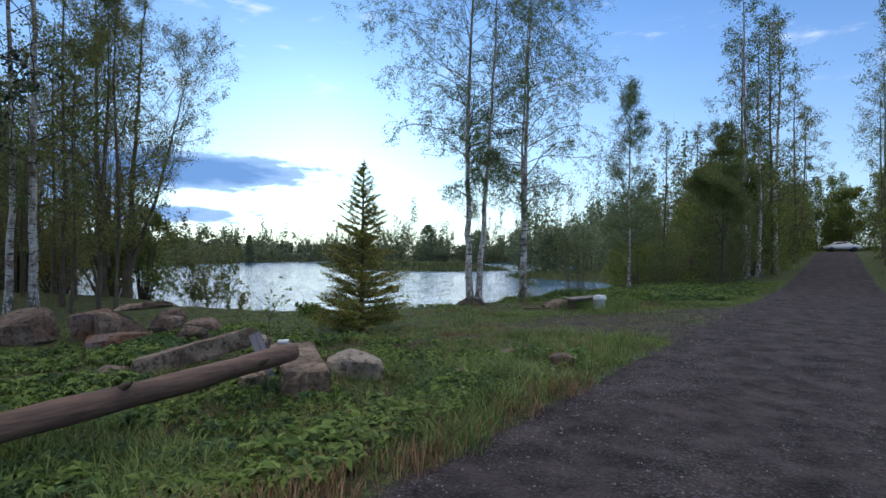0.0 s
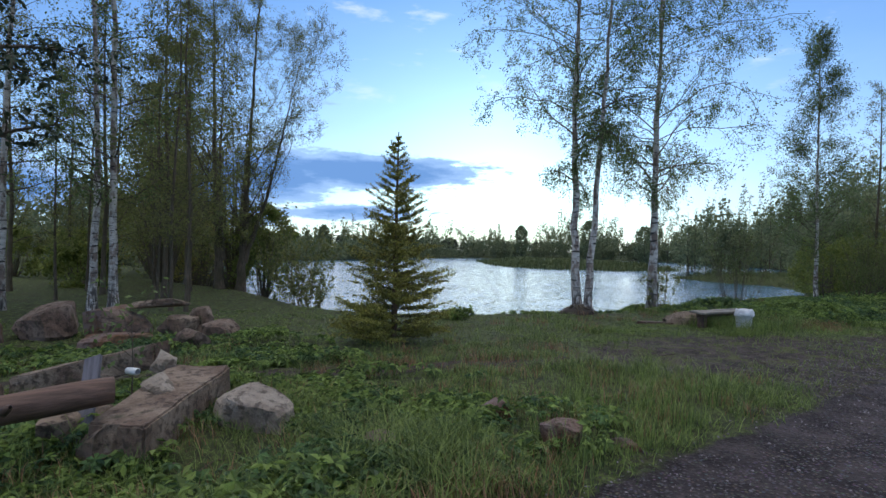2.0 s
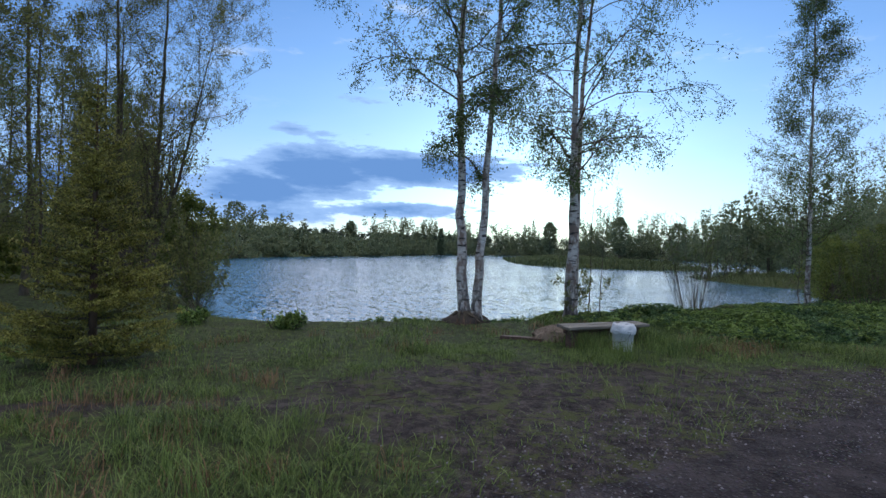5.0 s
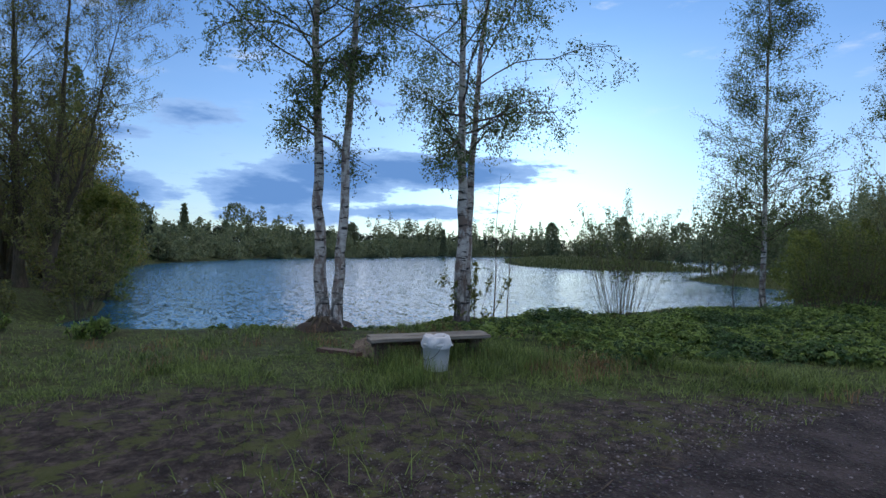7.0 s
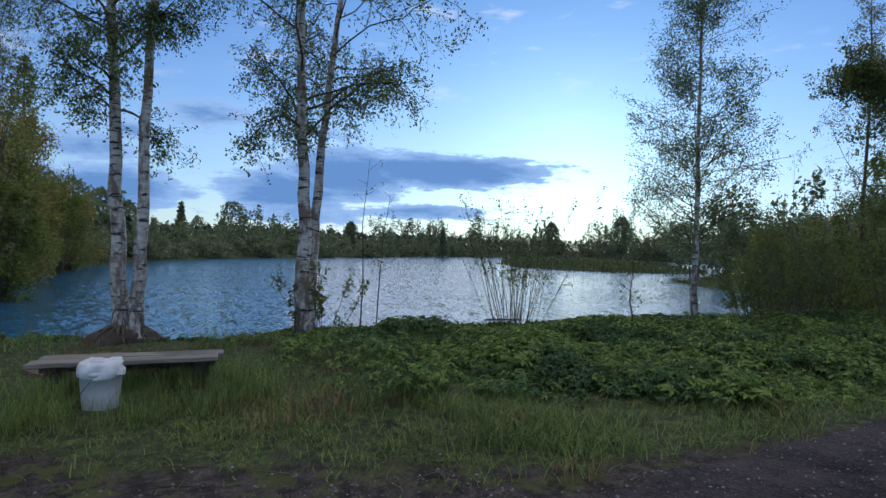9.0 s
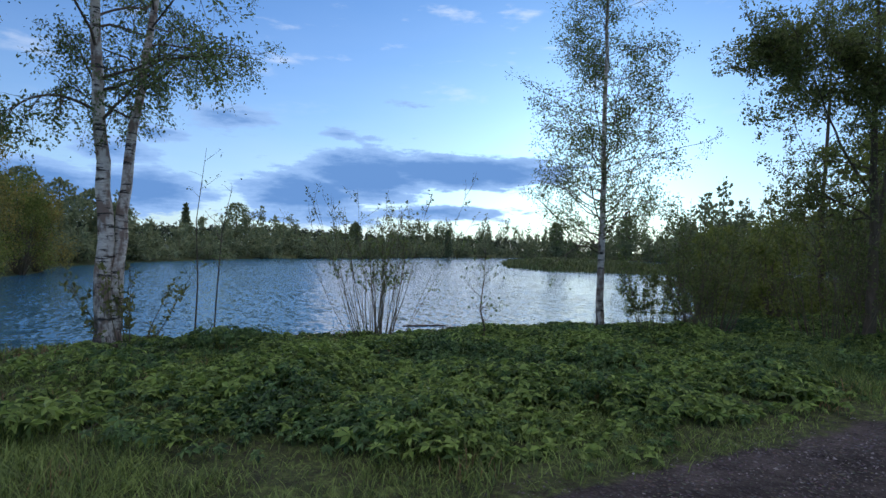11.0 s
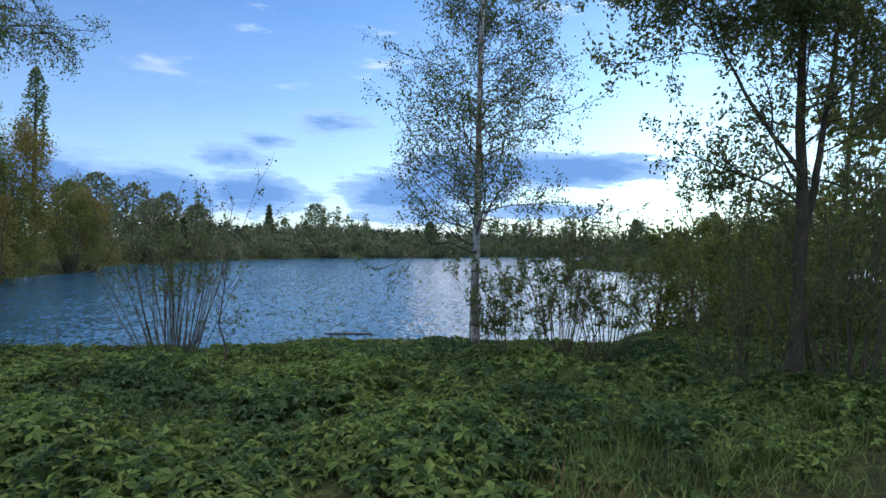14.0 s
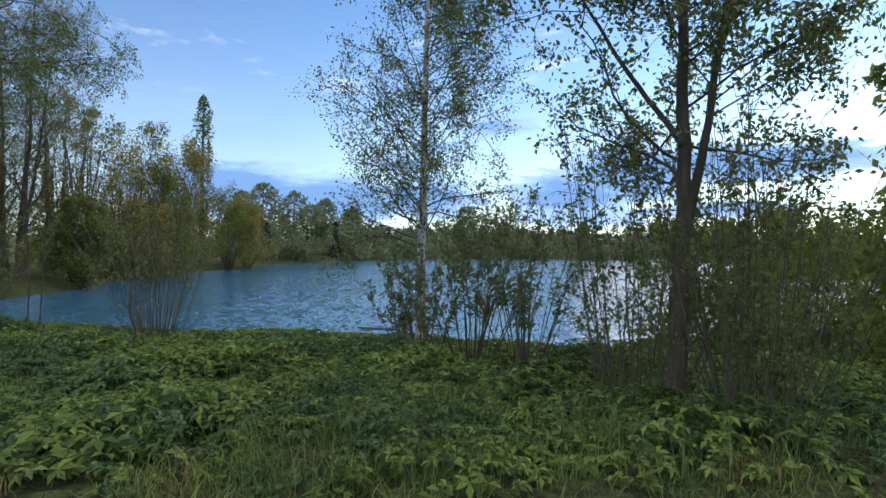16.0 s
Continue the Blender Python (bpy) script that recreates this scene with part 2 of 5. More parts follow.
def plain(name, col, rough, bump=0.0):
    def build(n):
        obj = n.add("ShaderNodeTexCoord").outputs["Object"]
        g = n.noise(9.0, 5.0, 0.6, obj)
        c = n.mix(n.math("MULTIPLY", g, 0.45), col, tuple(v * 0.6 for v in col))
        return {"Base Color": c, "Roughness": rough, "Normal": n.bump(g, 0.3 + bump, 0.02)}
    return surface(name, build)


M_BUCKET = plain("white plastic with dirt", (0.62, 0.62, 0.62), 0.4)
M_BAG = plain("thin white bag", (0.74, 0.74, 0.77), 0.45, 0.5)
M_SOIL = plain("dark soil", (0.06, 0.045, 0.035), 0.95, 0.6)
M_PIPE = plain("white pipe", (0.75, 0.75, 0.74), 0.4)
M_CAR = plain("silver car paint", (0.55, 0.56, 0.58), 0.3)
M_GLASS_DARK = plain("dark car glass", (0.02, 0.025, 0.03), 0.08)
M_TYRE = plain("tyre rubber", (0.02, 0.02, 0.02), 0.8)


def water_surface(n):
    pos = n.add("ShaderNodeNewGeometry").outputs["Position"]
    def slopes(scale, k, detail=3.0):
        node = n.add("ShaderNodeTexNoise", None, Vector=n.scaled(pos, scale), Scale=1.0, Detail=detail, Roughness=0.6)
        mid = n.add("ShaderNodeVectorMath", {"operation": "SUBTRACT"}, i0=node.outputs["Color"], i1=(0.5, 0.5, 0.5))
        return n.add("ShaderNodeVectorMath", {"operation": "SCALE"}, i0=mid.outputs[0], i3=k).outputs[0]
    calm = n.step(n.noise(1.0, 4.0, 0.6, n.scaled(pos, (0.035, 0.10, 1.0))), 0.25, 0.75)
    fine = slopes((5.0, 8.0, 1.0), 1.3, 4.0)
    long = slopes((1.0, 2.8, 1.0), 0.55)
    fine = n.add("ShaderNodeVectorMath", {"operation": "SCALE"}, i0=fine, i3=n.math("ADD", 0.55, n.math("MULTIPLY", calm, 0.6))).outputs[0]
    both = n.add("ShaderNodeVectorMath", {"operation": "ADD"}, i0=fine, i1=long).outputs[0]
    flat = n.add("ShaderNodeVectorMath", {"operation": "MULTIPLY"}, i0=both, i1=(1.0, 1.0, 0.0)).outputs[0]
    up = n.add("ShaderNodeVectorMath", {"operation": "ADD"}, i0=flat, i1=(0.0, 0.0, 1.0)).outputs[0]
    normal = n.add("ShaderNodeVectorMath", {"operation": "NORMALIZE"}, i0=up).outputs[0]
    return {"Base Color": (0.03, 0.12, 0.21), "Roughness": 0.12, "IOR": 1.33, "Specular IOR Level": 0.5, "Normal": normal}


M_WATER = surface("lake water", water_surface)


def ground_surface(n):
    pos = n.add("ShaderNodeNewGeometry").outputs["Position"]
    gravel = n.add("ShaderNodeAttribute", {"attribute_name": "gravel"}).outputs["Fac"]
    dirt = n.add("ShaderNodeAttribute", {"attribute_name": "dirt"}).outputs["Fac"]
    wear = n.noise(1.7, 6.0, 0.62, pos)
    fine = n.noise(30.0, 6.0, 0.72, pos)
    stones = n.add("ShaderNodeTexVoronoi", None, Vector=pos, Scale=34.0)
    pebble = stones.outputs["Distance"]
    tint = stones.outputs["Color"]
    soil = n.ramp(fine, ((0.3, (0.028, 0.022, 0.014)), (0.7, (0.085, 0.065, 0.04))))
    turf = n.ramp(n.noise(8.0, 8.0, 0.78, pos), ((0.38, (0.014, 0.017, 0.009)), (0.5, (0.055, 0.08, 0.022)), (0.62, (0.15, 0.20, 0.055))))
    turf = n.mix(n.math("MULTIPLY", n.step(wear, 0.5, 0.72), 0.7), turf, (0.06, 0.05, 0.024))
    mud = n.ramp(n.noise(7.0, 8.0, 0.75, pos), ((0.38, (0.016, 0.011, 0.010)), (0.5, (0.048, 0.035, 0.032)), (0.62, (0.11, 0.085, 0.077))))
    mud = n.mix(n.math("MULTIPLY", n.step(n.noise(3.2, 8.0, 0.75, pos), 0.50, 0.57), 0.75), mud, (0.085, 0.10, 0.025))
    grit = n.ramp(n.noise(2.0, 7.0, 0.72, pos), ((0.38, (0.018, 0.013, 0.015)), (0.62, (0.085, 0.068, 0.07))))
    lanes = n.step(n.noise(1.0, 5.0, 0.6, n.scaled(pos, (1.5, 0.22, 1.0))), 0.45, 0.6)
    grit = n.mix(n.math("MULTIPLY", n.step(pebble, 0.5, 0.15), n.math("ADD", n.math("MULTIPLY", lanes, 0.55), 0.2)), grit, n.mix(0.9, tint, (0.14, 0.12, 0.125)))
    edge = n.math("MULTIPLY", n.math("SUBTRACT", wear, 0.5), 1.1)
    g = n.step(n.math("ADD", gravel, edge), 0.40, 0.60)
    d = n.step(n.math("ADD", dirt, edge), 0.35, 0.70)
    col = n.mix(d, n.mix(n.step(fine, 0.3, 0.6), soil, turf), mud)
    col = n.mix(g, col, grit)
    h = n.math("ADD", n.math("MULTIPLY", fine, 0.6), n.math("MULTIPLY", n.math("MULTIPLY", pebble, g), -0.7))
    return {"Base Color": col, "Roughness": 0.92, "Specular IOR Level": 0.25, "Normal": n.bump(h, 1.0, 0.05)}


M_GROUND = surface("ground", ground_surface)


# ---------------------------------------------------------------- shapes
def raw_mesh(name, verts, faces, smooth=False):
    """A mesh of n-gons that all have the same number of corners, from arrays."""
    verts, faces = np.asarray(verts, np.float32), np.asarray(faces, np.int32)
    me = bpy.data.meshes.new(name)
    m, k = faces.shape
    me.vertices.add(len(verts))
    me.vertices.foreach_set("co", verts.ravel())
    me.loops.add(m * k)
    me.loops.foreach_set("vertex_index", faces.ravel())
    me.polygons.add(m)
    me.polygons.foreach_set("loop_start", np.arange(0, m * k, k, dtype=np.int32))
    me.polygons.foreach_set("loop_total", np.full(m, k, dtype=np.int32))
    me.polygons.foreach_set("use_smooth", np.full(m, smooth))
    me.update(calc_edges=True)
    return me


def solid(name, me, material, parent=None, label="", **tags):
    ob = new(name, me)
    me.materials.append(material)
    if parent is not None:
        ob.parent = parent
    return tagged(ob, label=label, **tags)


def part(name, bm, material, parent, label="", smooth=True):
    me = bpy.data.meshes.new(name)
    bm.to_mesh(me)
    bm.free()
    me.polygons.foreach_set("use_smooth", np.full(len(me.polygons), smooth))
    return solid(name, me, material, parent, label)


def thing(name, label, category, place=(0, 0, 0), turn=0.0, group=""):
    ob = new(name)
    ob.empty_display_size = 0.2
    ob.matrix_world = pose(*place, 0, 0, turn)
    return tagged(ob, label=label, category=category, group=group)


class Tubes:
    """Collects tapered tubes of quads."""

    def __init__(self):
        self.v, self.q, self.count = [], [], 0

    def add(self, pts, radii, sides=6):
        pts = np.asarray(pts, float)
        radii = np.asarray(radii, float)
        d = np.gradient(pts, axis=0)
        d /= np.linalg.norm(d, axis=1)[:, None] + 1e-9
        ref = np.array([1.0, 0.1, 0.05]) if abs(d[0, 2]) > 0.7 else np.array([0.05, 0.1, 1.0])
        a = np.cross(d, ref)
        a /= np.linalg.norm(a, axis=1)[:, None] + 1e-9
        b = np.cross(d, a)
        ang = np.arange(sides) * 2 * np.pi / sides
        ring = pts[:, None] + radii[:, None, None] * (np.cos(ang)[None, :, None] * a[:, None] + np.sin(ang)[None, :, None] * b[:, None])
        i = np.arange(len(pts) - 1)[:, None] * sides
        j = np.arange(sides)[None]
        k = (j + 1) % sides
        self.q.append((self.count + np.stack([i + j, i + k, i + sides + k, i + sides + j], -1)).reshape(-1, 4))
        self.v.append(ring.reshape(-1, 3))
        self.count += len(pts) * sides

    def mesh(self, name, smooth=True):
        return raw_mesh(name, np.concatenate(self.v), np.concatenate(self.q), smooth)


def unit(v):
    return v / (np.linalg.norm(v, axis=-1, keepdims=True) + 1e-9)


def leaf_quads(r, at, size, long=1.6, droop=0.5, spread=0.35):
    """Small pointed leaves, one quad each, round the points given."""
    n = len(at)
    a = unit(r.normal(size=(n, 3)) - np.array([0, 0, droop]))
    b = unit(np.cross(a, r.normal(size=(n, 3))))
    s = size * r.uniform(1 - spread, 1 + spread, (n, 1))
    v = np.stack([at, at + a * s * long * 0.45 + b * s * 0.42, at + a * s * long, at + a * s * long * 0.45 - b * s * 0.42], 1)
    f = np.arange(n * 4).reshape(n, 4)
    return v.reshape(-1, 3), f


def bent(r, start, way, length, steps, wander=0.15, lift=0.0):
    """A wandering line; lift bends it up (or down, below 0) on the way."""
    p, d = np.array(start, float), unit(np.array(way, float))
    out = [p.copy()]
    for i in range(steps):
        d = unit(d + r.normal(size=3) * wander + np.array([0, 0, lift]))
        p = p + d * length / steps
        out.append(p.copy())
    return np.array(out)


def along(line, t):
    k = t * (len(line) - 1)
    i = min(int(k), len(line) - 2)
    return line[i] + (line[i + 1] - line[i]) * (k - i), unit(line[i + 1] - line[i])


def broadleaf(r, name, label, category, place, trunks, low, top, reach, limbs, leaves, leaf_size, bark, twig, leaf,
              hang=-0.1, group="", shape=None, rise=0.5, second=7, third=4, sides=9, turn=0.0, loose=0.035, stout=0.42, wander=0.13):
    """A tree. trunks: lists of (x, y, z) with radii, from its own foot; low: where the crown begins; reach: its half width."""
    root = thing(name, label, category, place, turn, group)
    tips = []
    wood = Tubes()
    for line, rad in trunks:
        line = np.array(line, float)
        stem = Tubes()
        t = np.linspace(0, 1, 22)
        k = np.linspace(0, 1, len(line))
        fine = np.stack([np.interp(t, k, line[:, c]) for c in range(3)], 1)
        fine[1:-1] = (fine[:-2] + 2 * fine[1:-1] + fine[2:]) / 4
        fine[1:, :2] += r.normal(size=(21, 2)) * rad * 0.12
        rr = rad * (1 - 0.93 * t ** 0.9) + 0.004
        rr[0] *= 1.5
        rr[1] *= 1.1
        stem.add(fine, rr, sides)
        solid("trunk", stem.mesh("trunk"), bark, root)
        height = fine[-1, 2]
        for i in range(max(3, int(limbs / len(trunks)))):
            u = (low + (top - low) * (i + r.uniform(0, 1)) / (limbs / len(trunks))) / height
            u = min(max(u, 0.05), 0.97)
            p, d = along(fine, u)
            f = (p[2] - low) / max(top - low, 0.1)
            width = shape(f) if shape else math.sin(math.pi * min(1.0, (0.12 + 0.88 * f)) ** 0.75)
            ln = reach * max(0.18, width) * r.uniform(0.75, 1.15)
            a = r.uniform(0, 2 * math.pi)
            w = np.array([math.cos(a), math.sin(a), rise + r.uniform(-0.15, 0.35)])
            branch = bent(r, p, w, ln, 7, wander, hang * 0.5)
            rb = max(0.006, rad * (1 - u) * stout)
            wood.add(branch, np.linspace(rb, 0.005, 8), 5)
            for j in range(second):
                v = 0.25 + 0.75 * (j + r.uniform(0, 1)) / second
                q, e = along(branch, min(v, 0.99))
                side = unit(e + r.normal(size=3) * 0.8 + np.array([0, 0, 0.1]))
                l2 = ln * r.uniform(0.22, 0.42) * (1.25 - 0.7 * v)
                twig_line = bent(r, q, side, l2, 3, 0.2, hang * 1.2)
                wood.add(twig_line, np.linspace(max(0.004, rb * 0.4), 0.0025, 4), 3)
                tips.append(twig_line)
                for _ in range(third):
                    q3, e3 = along(twig_line, r.uniform(0.3, 0.99))
                    s3 = unit(e3 * 0.6 + r.normal(size=3) * 0.7 + np.array([0, 0, hang * 2.2]))
                    t3 = bent(r, q3, s3, r.uniform(0.18, 0.5) * (0.6 + reach * 0.2), 2, 0.15, hang * 2)
                    wood.add(t3, np.linspace(0.0035, 0.0018, 3), 3)
                    tips.append(t3)
    solid("branchwork", wood.mesh("branchwork", False), twig, root, kind="stuff")
    ends = np.array([t[-1] for t in tips])
    starts = np.array([t[len(t) // 3] for t in tips])
    pick = r.integers(0, len(tips), leaves)
    f = r.uniform(0, 1.05, (leaves, 1))
    at = starts[pick] * (1 - f) + ends[pick] * f + r.normal(size=(leaves, 3)) * loose
    v, q = leaf_quads(r, at, leaf_size)
    solid("crown", raw_mesh("crown", v, q), leaf, root)
    return root


# ---------------------------------------------------------------- lie of the land
SHORE = np.array([
    (-12.8, 12.3), (-14.6, 11.0), (-17.0, 10.8), (-19.2, 12.0), (-23, 12.3), (-27, 11.3), (-34, 10.2), (-38.5, 11.1), (-45, 12.6), (-51, 11.2),
    (-56, 13), (-65, 16.5), (-77, 24.5), (-85, 31), (-90, 37), (-100, 57), (-108, 64), (-123, 82), (-133, 109), (-128, 135),
    (-105, 150), (-80, 148), (-62, 128), (-46, 112), (-36, 96), (-30, 82), (-24, 70), (-23, 62), (-26.5, 58.5), (-31.5, 55.2),
    (-28, 52.7), (-23, 49.4), (-19.2, 49.6), (-16, 46), (-14, 42), (-12.7, 38), (-11.9, 35), (-10.9, 33), (-10.3, 31.5),
    (-9.6, 30.2), (-10.0, 28.8), (-10.7, 27.4), (-10.9, 25.6), (-10.5, 24), (-10.6, 22.5), (-11.3, 20.6), (-11.6, 18.9),
    (-11.0, 17.7), (-10.7, 17.0), (-11.4, 16.3), (-12.0, 14.4)], float)
ISLE = np.array([(-94, 83), (-75, 69), (-61, 60.8), (-52, 59.6), (-44, 66), (-42, 76), (-56, 84), (-75, 92)], float)
DIRT = np.array([(-2.2, 10.2), (-3.3, 10.9), (-4.2, 10.3), (-5.2, 9.9), (-6.0, 10.8), (-6.35, 12.5), (-6.0, 13.9), (-5.1, 14.8),
                 (-4.2, 15.8), (-3.5, 17.2), (-2.75, 18.6), (-2.35, 21.5), (-1.6, 21.5), (-1.6, 10.2)], float)
TRAIL = np.array([(-5.2, 10.4), (-5.9, 8.8), (-6.4, 7.4), (-6.8, 6.3), (-7.5, 5.1), (-8.0, 3.4), (-8.8, 2.4), (-10.5, 0.5), (-14, -2)], float)
ROAD_L, ROAD_R = -2.35, 1.5


def edge_distance(p, line, closed=True):
    best = np.full(len(p), 1e9)
    pairs = zip(line, np.roll(line, -1, 0)) if closed else zip(line[:-1], line[1:])
    for a, b in pairs:
        ab = b - a
        t = np.clip(((p - a) @ ab) / (ab @ ab), 0, 1)
        best = np.minimum(best, np.hypot(*(p - a - t[:, None] * ab).T))
    return best


def inside(p, line):
    hit = np.zeros(len(p), bool)
    for a, b in zip(line, np.roll(line, -1, 0)):
        cross = (a[1] > p[:, 1]) != (b[1] > p[:, 1])
        with np.errstate(divide="ignore", invalid="ignore"):
            x = (b[0] - a[0]) * (p[:, 1] - a[1]) / (b[1] - a[1]) + a[0]
        hit ^= cross & (p[:, 0] < x)
    return hit


def signed(p, line):
    """Distance to a closed line, below 0 inside it."""
    d = edge_distance(p, line)
    return np.where(inside(p, line), -d, d)


def smooth(x, lo, hi):
    t = np.clip((x - lo) / (hi - lo), 0, 1)
    return t * t * (3 - 2 * t)


def ripple(p):
    x, y = p[:, 0], p[:, 1]
    return (np.sin(x * 1.9 + 1.3 * np.sin(y * 0.8)) * np.sin(y * 1.6 + 0.7 + np.sin(x * 0.9)) * 0.6
            + np.sin(x * 4.3 + y * 2.1) * np.sin(y * 5.1 - x * 1.7 + 2.0) * 0.4)


def lake_distance(p):
    return np.maximum(signed(p, SHORE), -signed(p, ISLE))


def ground_height(p):
    p = np.atleast_2d(np.asarray(p, float))
    x, y = p[:, 0], p[:, 1]
    s = lake_distance(p)
    base = -0.028 * np.clip(-2.3 - x, 0, 8)
    base = base + 2.0 * smooth(y, 28, 88) * smooth(x, -22, -4) + 0.5 * smooth(x, 2.5, 9)
    far = smooth(np.hypot(x + 6, y - 16), 45, 110)
    base = base + far * smooth(s, 0, 60) * 1.5
    rough = ripple(p) * 0.035 * smooth(ROAD_L - x, 0.2, 1.2) + ripple(p * 1.7) * 0.006
    rough = np.where(x > ROAD_R, ripple(p) * 0.04, rough)
    base = base + rough * (1 - far)
    width = 1.0 + 5.0 * far + 1.6 * smooth(-x, 14, 22)
    bank = smooth(s, -0.15, 1.0 * width)
    on_land = (WATER - 0.04) * (1 - bank) + base * bank
    z = np.where(s > 0, on_land, WATER - 0.04 - np.clip(-s, 0, 6) * 0.25)
    ditch = -0.10 * np.exp(-((x + 4.2) / 0.7) ** 2) * smooth(y, 9, 5)
    return z + np.where(s > 1, ditch, 0)


def height(x, y):
    return float(ground_height([(x, y)])[0])


def gravel_mask(p):
    x, y = p[:, 0], p[:, 1]
    return smooth(x, ROAD_L - 0.35, ROAD_L + 0.35) * smooth(-x, -ROAD_R - 0.35, -ROAD_R + 0.35)


def dirt_mask(p):
    d = signed(p, DIRT)
    path = edge_distance(p, TRAIL, closed=False)
    return np.maximum(1 - smooth(d, -0.5, 0.45), (1 - smooth(path, 0.12, 0.5)) * 0.9)


def axis_steps(lo, hi, step, grow, limit):
    mid = list(np.arange(lo, hi + step / 2, step))
    s, left = step, [lo]
    while left[-1] > -limit:
        s *= grow
        left.append(left[-1] - s)
    s, right = step, [hi]
    while right[-1] < limit:
        s *= grow
        right.append(right[-1] + s)
    return np.array(left[:0:-1] + mid + right[1:])


def make_ground():
    xs = axis_steps(-13.0, 2.0, 0.16, 1.08, 3000)
    ys = axis_steps(-1.0, 33.0, 0.2, 1.08, 3000)
    gx, gy = np.meshgrid(xs, ys)
    p = np.stack([gx.ravel(), gy.ravel()], 1)
    z = ground_height(p)
    i = np.arange(len(ys) - 1)[:, None] * len(xs) + np.arange(len(xs) - 1)[None]
    f = np.stack([i, i + 1, i + 1 + len(xs), i + len(xs)], -1).reshape(-1, 4)
    me = raw_mesh("ground", np.column_stack([p, z]), f, True)
    for name, mask in (("gravel", gravel_mask(p)), ("dirt", dirt_mask(p))):
        me.attributes.new(name, "FLOAT", "POINT").data.foreach_set("value", mask.astype(np.float32))
    solid("ground", me, M_GROUND, kind="structure", label="grassy lakeside ground with a grey gravel road")
    me = bpy.data.meshes.new("water")
    lo, hi = SHORE.min(0) - 3, SHORE.max(0) + 3
    me.from_pydata([(lo[0], lo[1], WATER), (hi[0], lo[1], WATER), (hi[0], hi[1], WATER), (lo[0], hi[1], WATER)], [], [(0, 1, 2, 3)])
    solid("water", me, M_WATER, kind="structure", label="blue rippled lake water reflecting the evening sky")


make_ground()
# ---------------------------------------------------------------- trees
SWAY = np.random.default_rng(11)


def birch_shape(f):
    return 0.35 + 0.65 * math.sin(math.pi * min(1.0, 0.15 + f * 0.85)) if f < 0.98 else 0.25


birch_a = broadleaf(np.random.default_rng(21), "birch_tree", "tall silver birch with rough peeling bark on the lake bank", "tree",
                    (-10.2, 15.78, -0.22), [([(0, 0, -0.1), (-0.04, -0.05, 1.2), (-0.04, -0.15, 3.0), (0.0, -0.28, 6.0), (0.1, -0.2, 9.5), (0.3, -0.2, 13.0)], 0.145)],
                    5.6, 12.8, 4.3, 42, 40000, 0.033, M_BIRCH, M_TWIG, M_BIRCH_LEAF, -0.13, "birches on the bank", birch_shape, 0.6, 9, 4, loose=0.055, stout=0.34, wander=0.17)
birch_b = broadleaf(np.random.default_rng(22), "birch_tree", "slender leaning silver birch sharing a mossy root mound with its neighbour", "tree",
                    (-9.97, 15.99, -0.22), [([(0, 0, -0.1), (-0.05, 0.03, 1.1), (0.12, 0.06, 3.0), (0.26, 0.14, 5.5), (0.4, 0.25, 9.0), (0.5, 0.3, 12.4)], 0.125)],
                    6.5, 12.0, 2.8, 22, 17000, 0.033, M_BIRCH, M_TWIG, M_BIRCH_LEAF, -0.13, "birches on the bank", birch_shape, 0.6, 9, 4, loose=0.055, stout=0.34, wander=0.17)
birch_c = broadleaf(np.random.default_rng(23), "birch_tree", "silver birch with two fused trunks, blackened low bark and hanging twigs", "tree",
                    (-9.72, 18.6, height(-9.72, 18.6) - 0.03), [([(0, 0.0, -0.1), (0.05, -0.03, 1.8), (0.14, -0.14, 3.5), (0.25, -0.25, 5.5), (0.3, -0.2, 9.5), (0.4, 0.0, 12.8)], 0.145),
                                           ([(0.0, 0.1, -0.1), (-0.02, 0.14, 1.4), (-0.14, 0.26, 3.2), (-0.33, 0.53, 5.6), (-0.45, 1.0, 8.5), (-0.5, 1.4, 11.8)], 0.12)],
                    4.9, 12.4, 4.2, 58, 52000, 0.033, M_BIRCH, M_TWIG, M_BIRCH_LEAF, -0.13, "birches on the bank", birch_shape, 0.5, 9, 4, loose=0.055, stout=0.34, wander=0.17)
birch_d = broadleaf(np.random.default_rng(24), "birch_tree", "thin young birch with a straight white stem by the water", "tree",
                    (-8.55, 27.65, -0.25), [([(0, 0, -0.1), (0.02, 0.0, 2.0), (0.0, 0.0, 4.5), (0.03, 0.0, 7.5), (0.0, 0.0, 10.4)], 0.085)],
                    2.2, 10.2, 2.1, 120, 42000, 0.031, M_BIRCH, M_TWIG, M_BIRCH_LEAF, 0.03, "birches on the bank", lambda f: max(0.12, 1.0 - 0.8 * f) if f > 0.05 else 0.8, 0.38, 6, 3, loose=0.065, stout=0.22, wander=0.17)

alders = []
for k, (x, y, lean, s) in enumerate(((-22.9, 9.55, -0.5, 31), (-22.7, 10.3, 0.6, 32))):
    alders.append(broadleaf(np.random.default_rng(s), "alder_tree", "tall dark-stemmed alder with thin spring leaves on the lake shore", "tree",
                            (x, y, height(x, y) - 0.05), [([(0, 0, -0.1), (0.1, lean * 0.2, 2.5), (-0.1, lean * 0.5, 6), (0.1, lean * 0.9, 12.5)], 0.19),
                                                          ([(0.1, 0.1, 1.2), (0.5, lean + 0.3, 4), (0.9, lean * 2 + 0.8, 9.5)], 0.1)],
                            2.6, 12.2, 3.4, 50, 36000, 0.032, M_ALDER, M_TWIG, M_ALDER_LEAF, 0.08, "alders on the shore", None, 0.9, 7, 4, loose=0.07, stout=0.3))

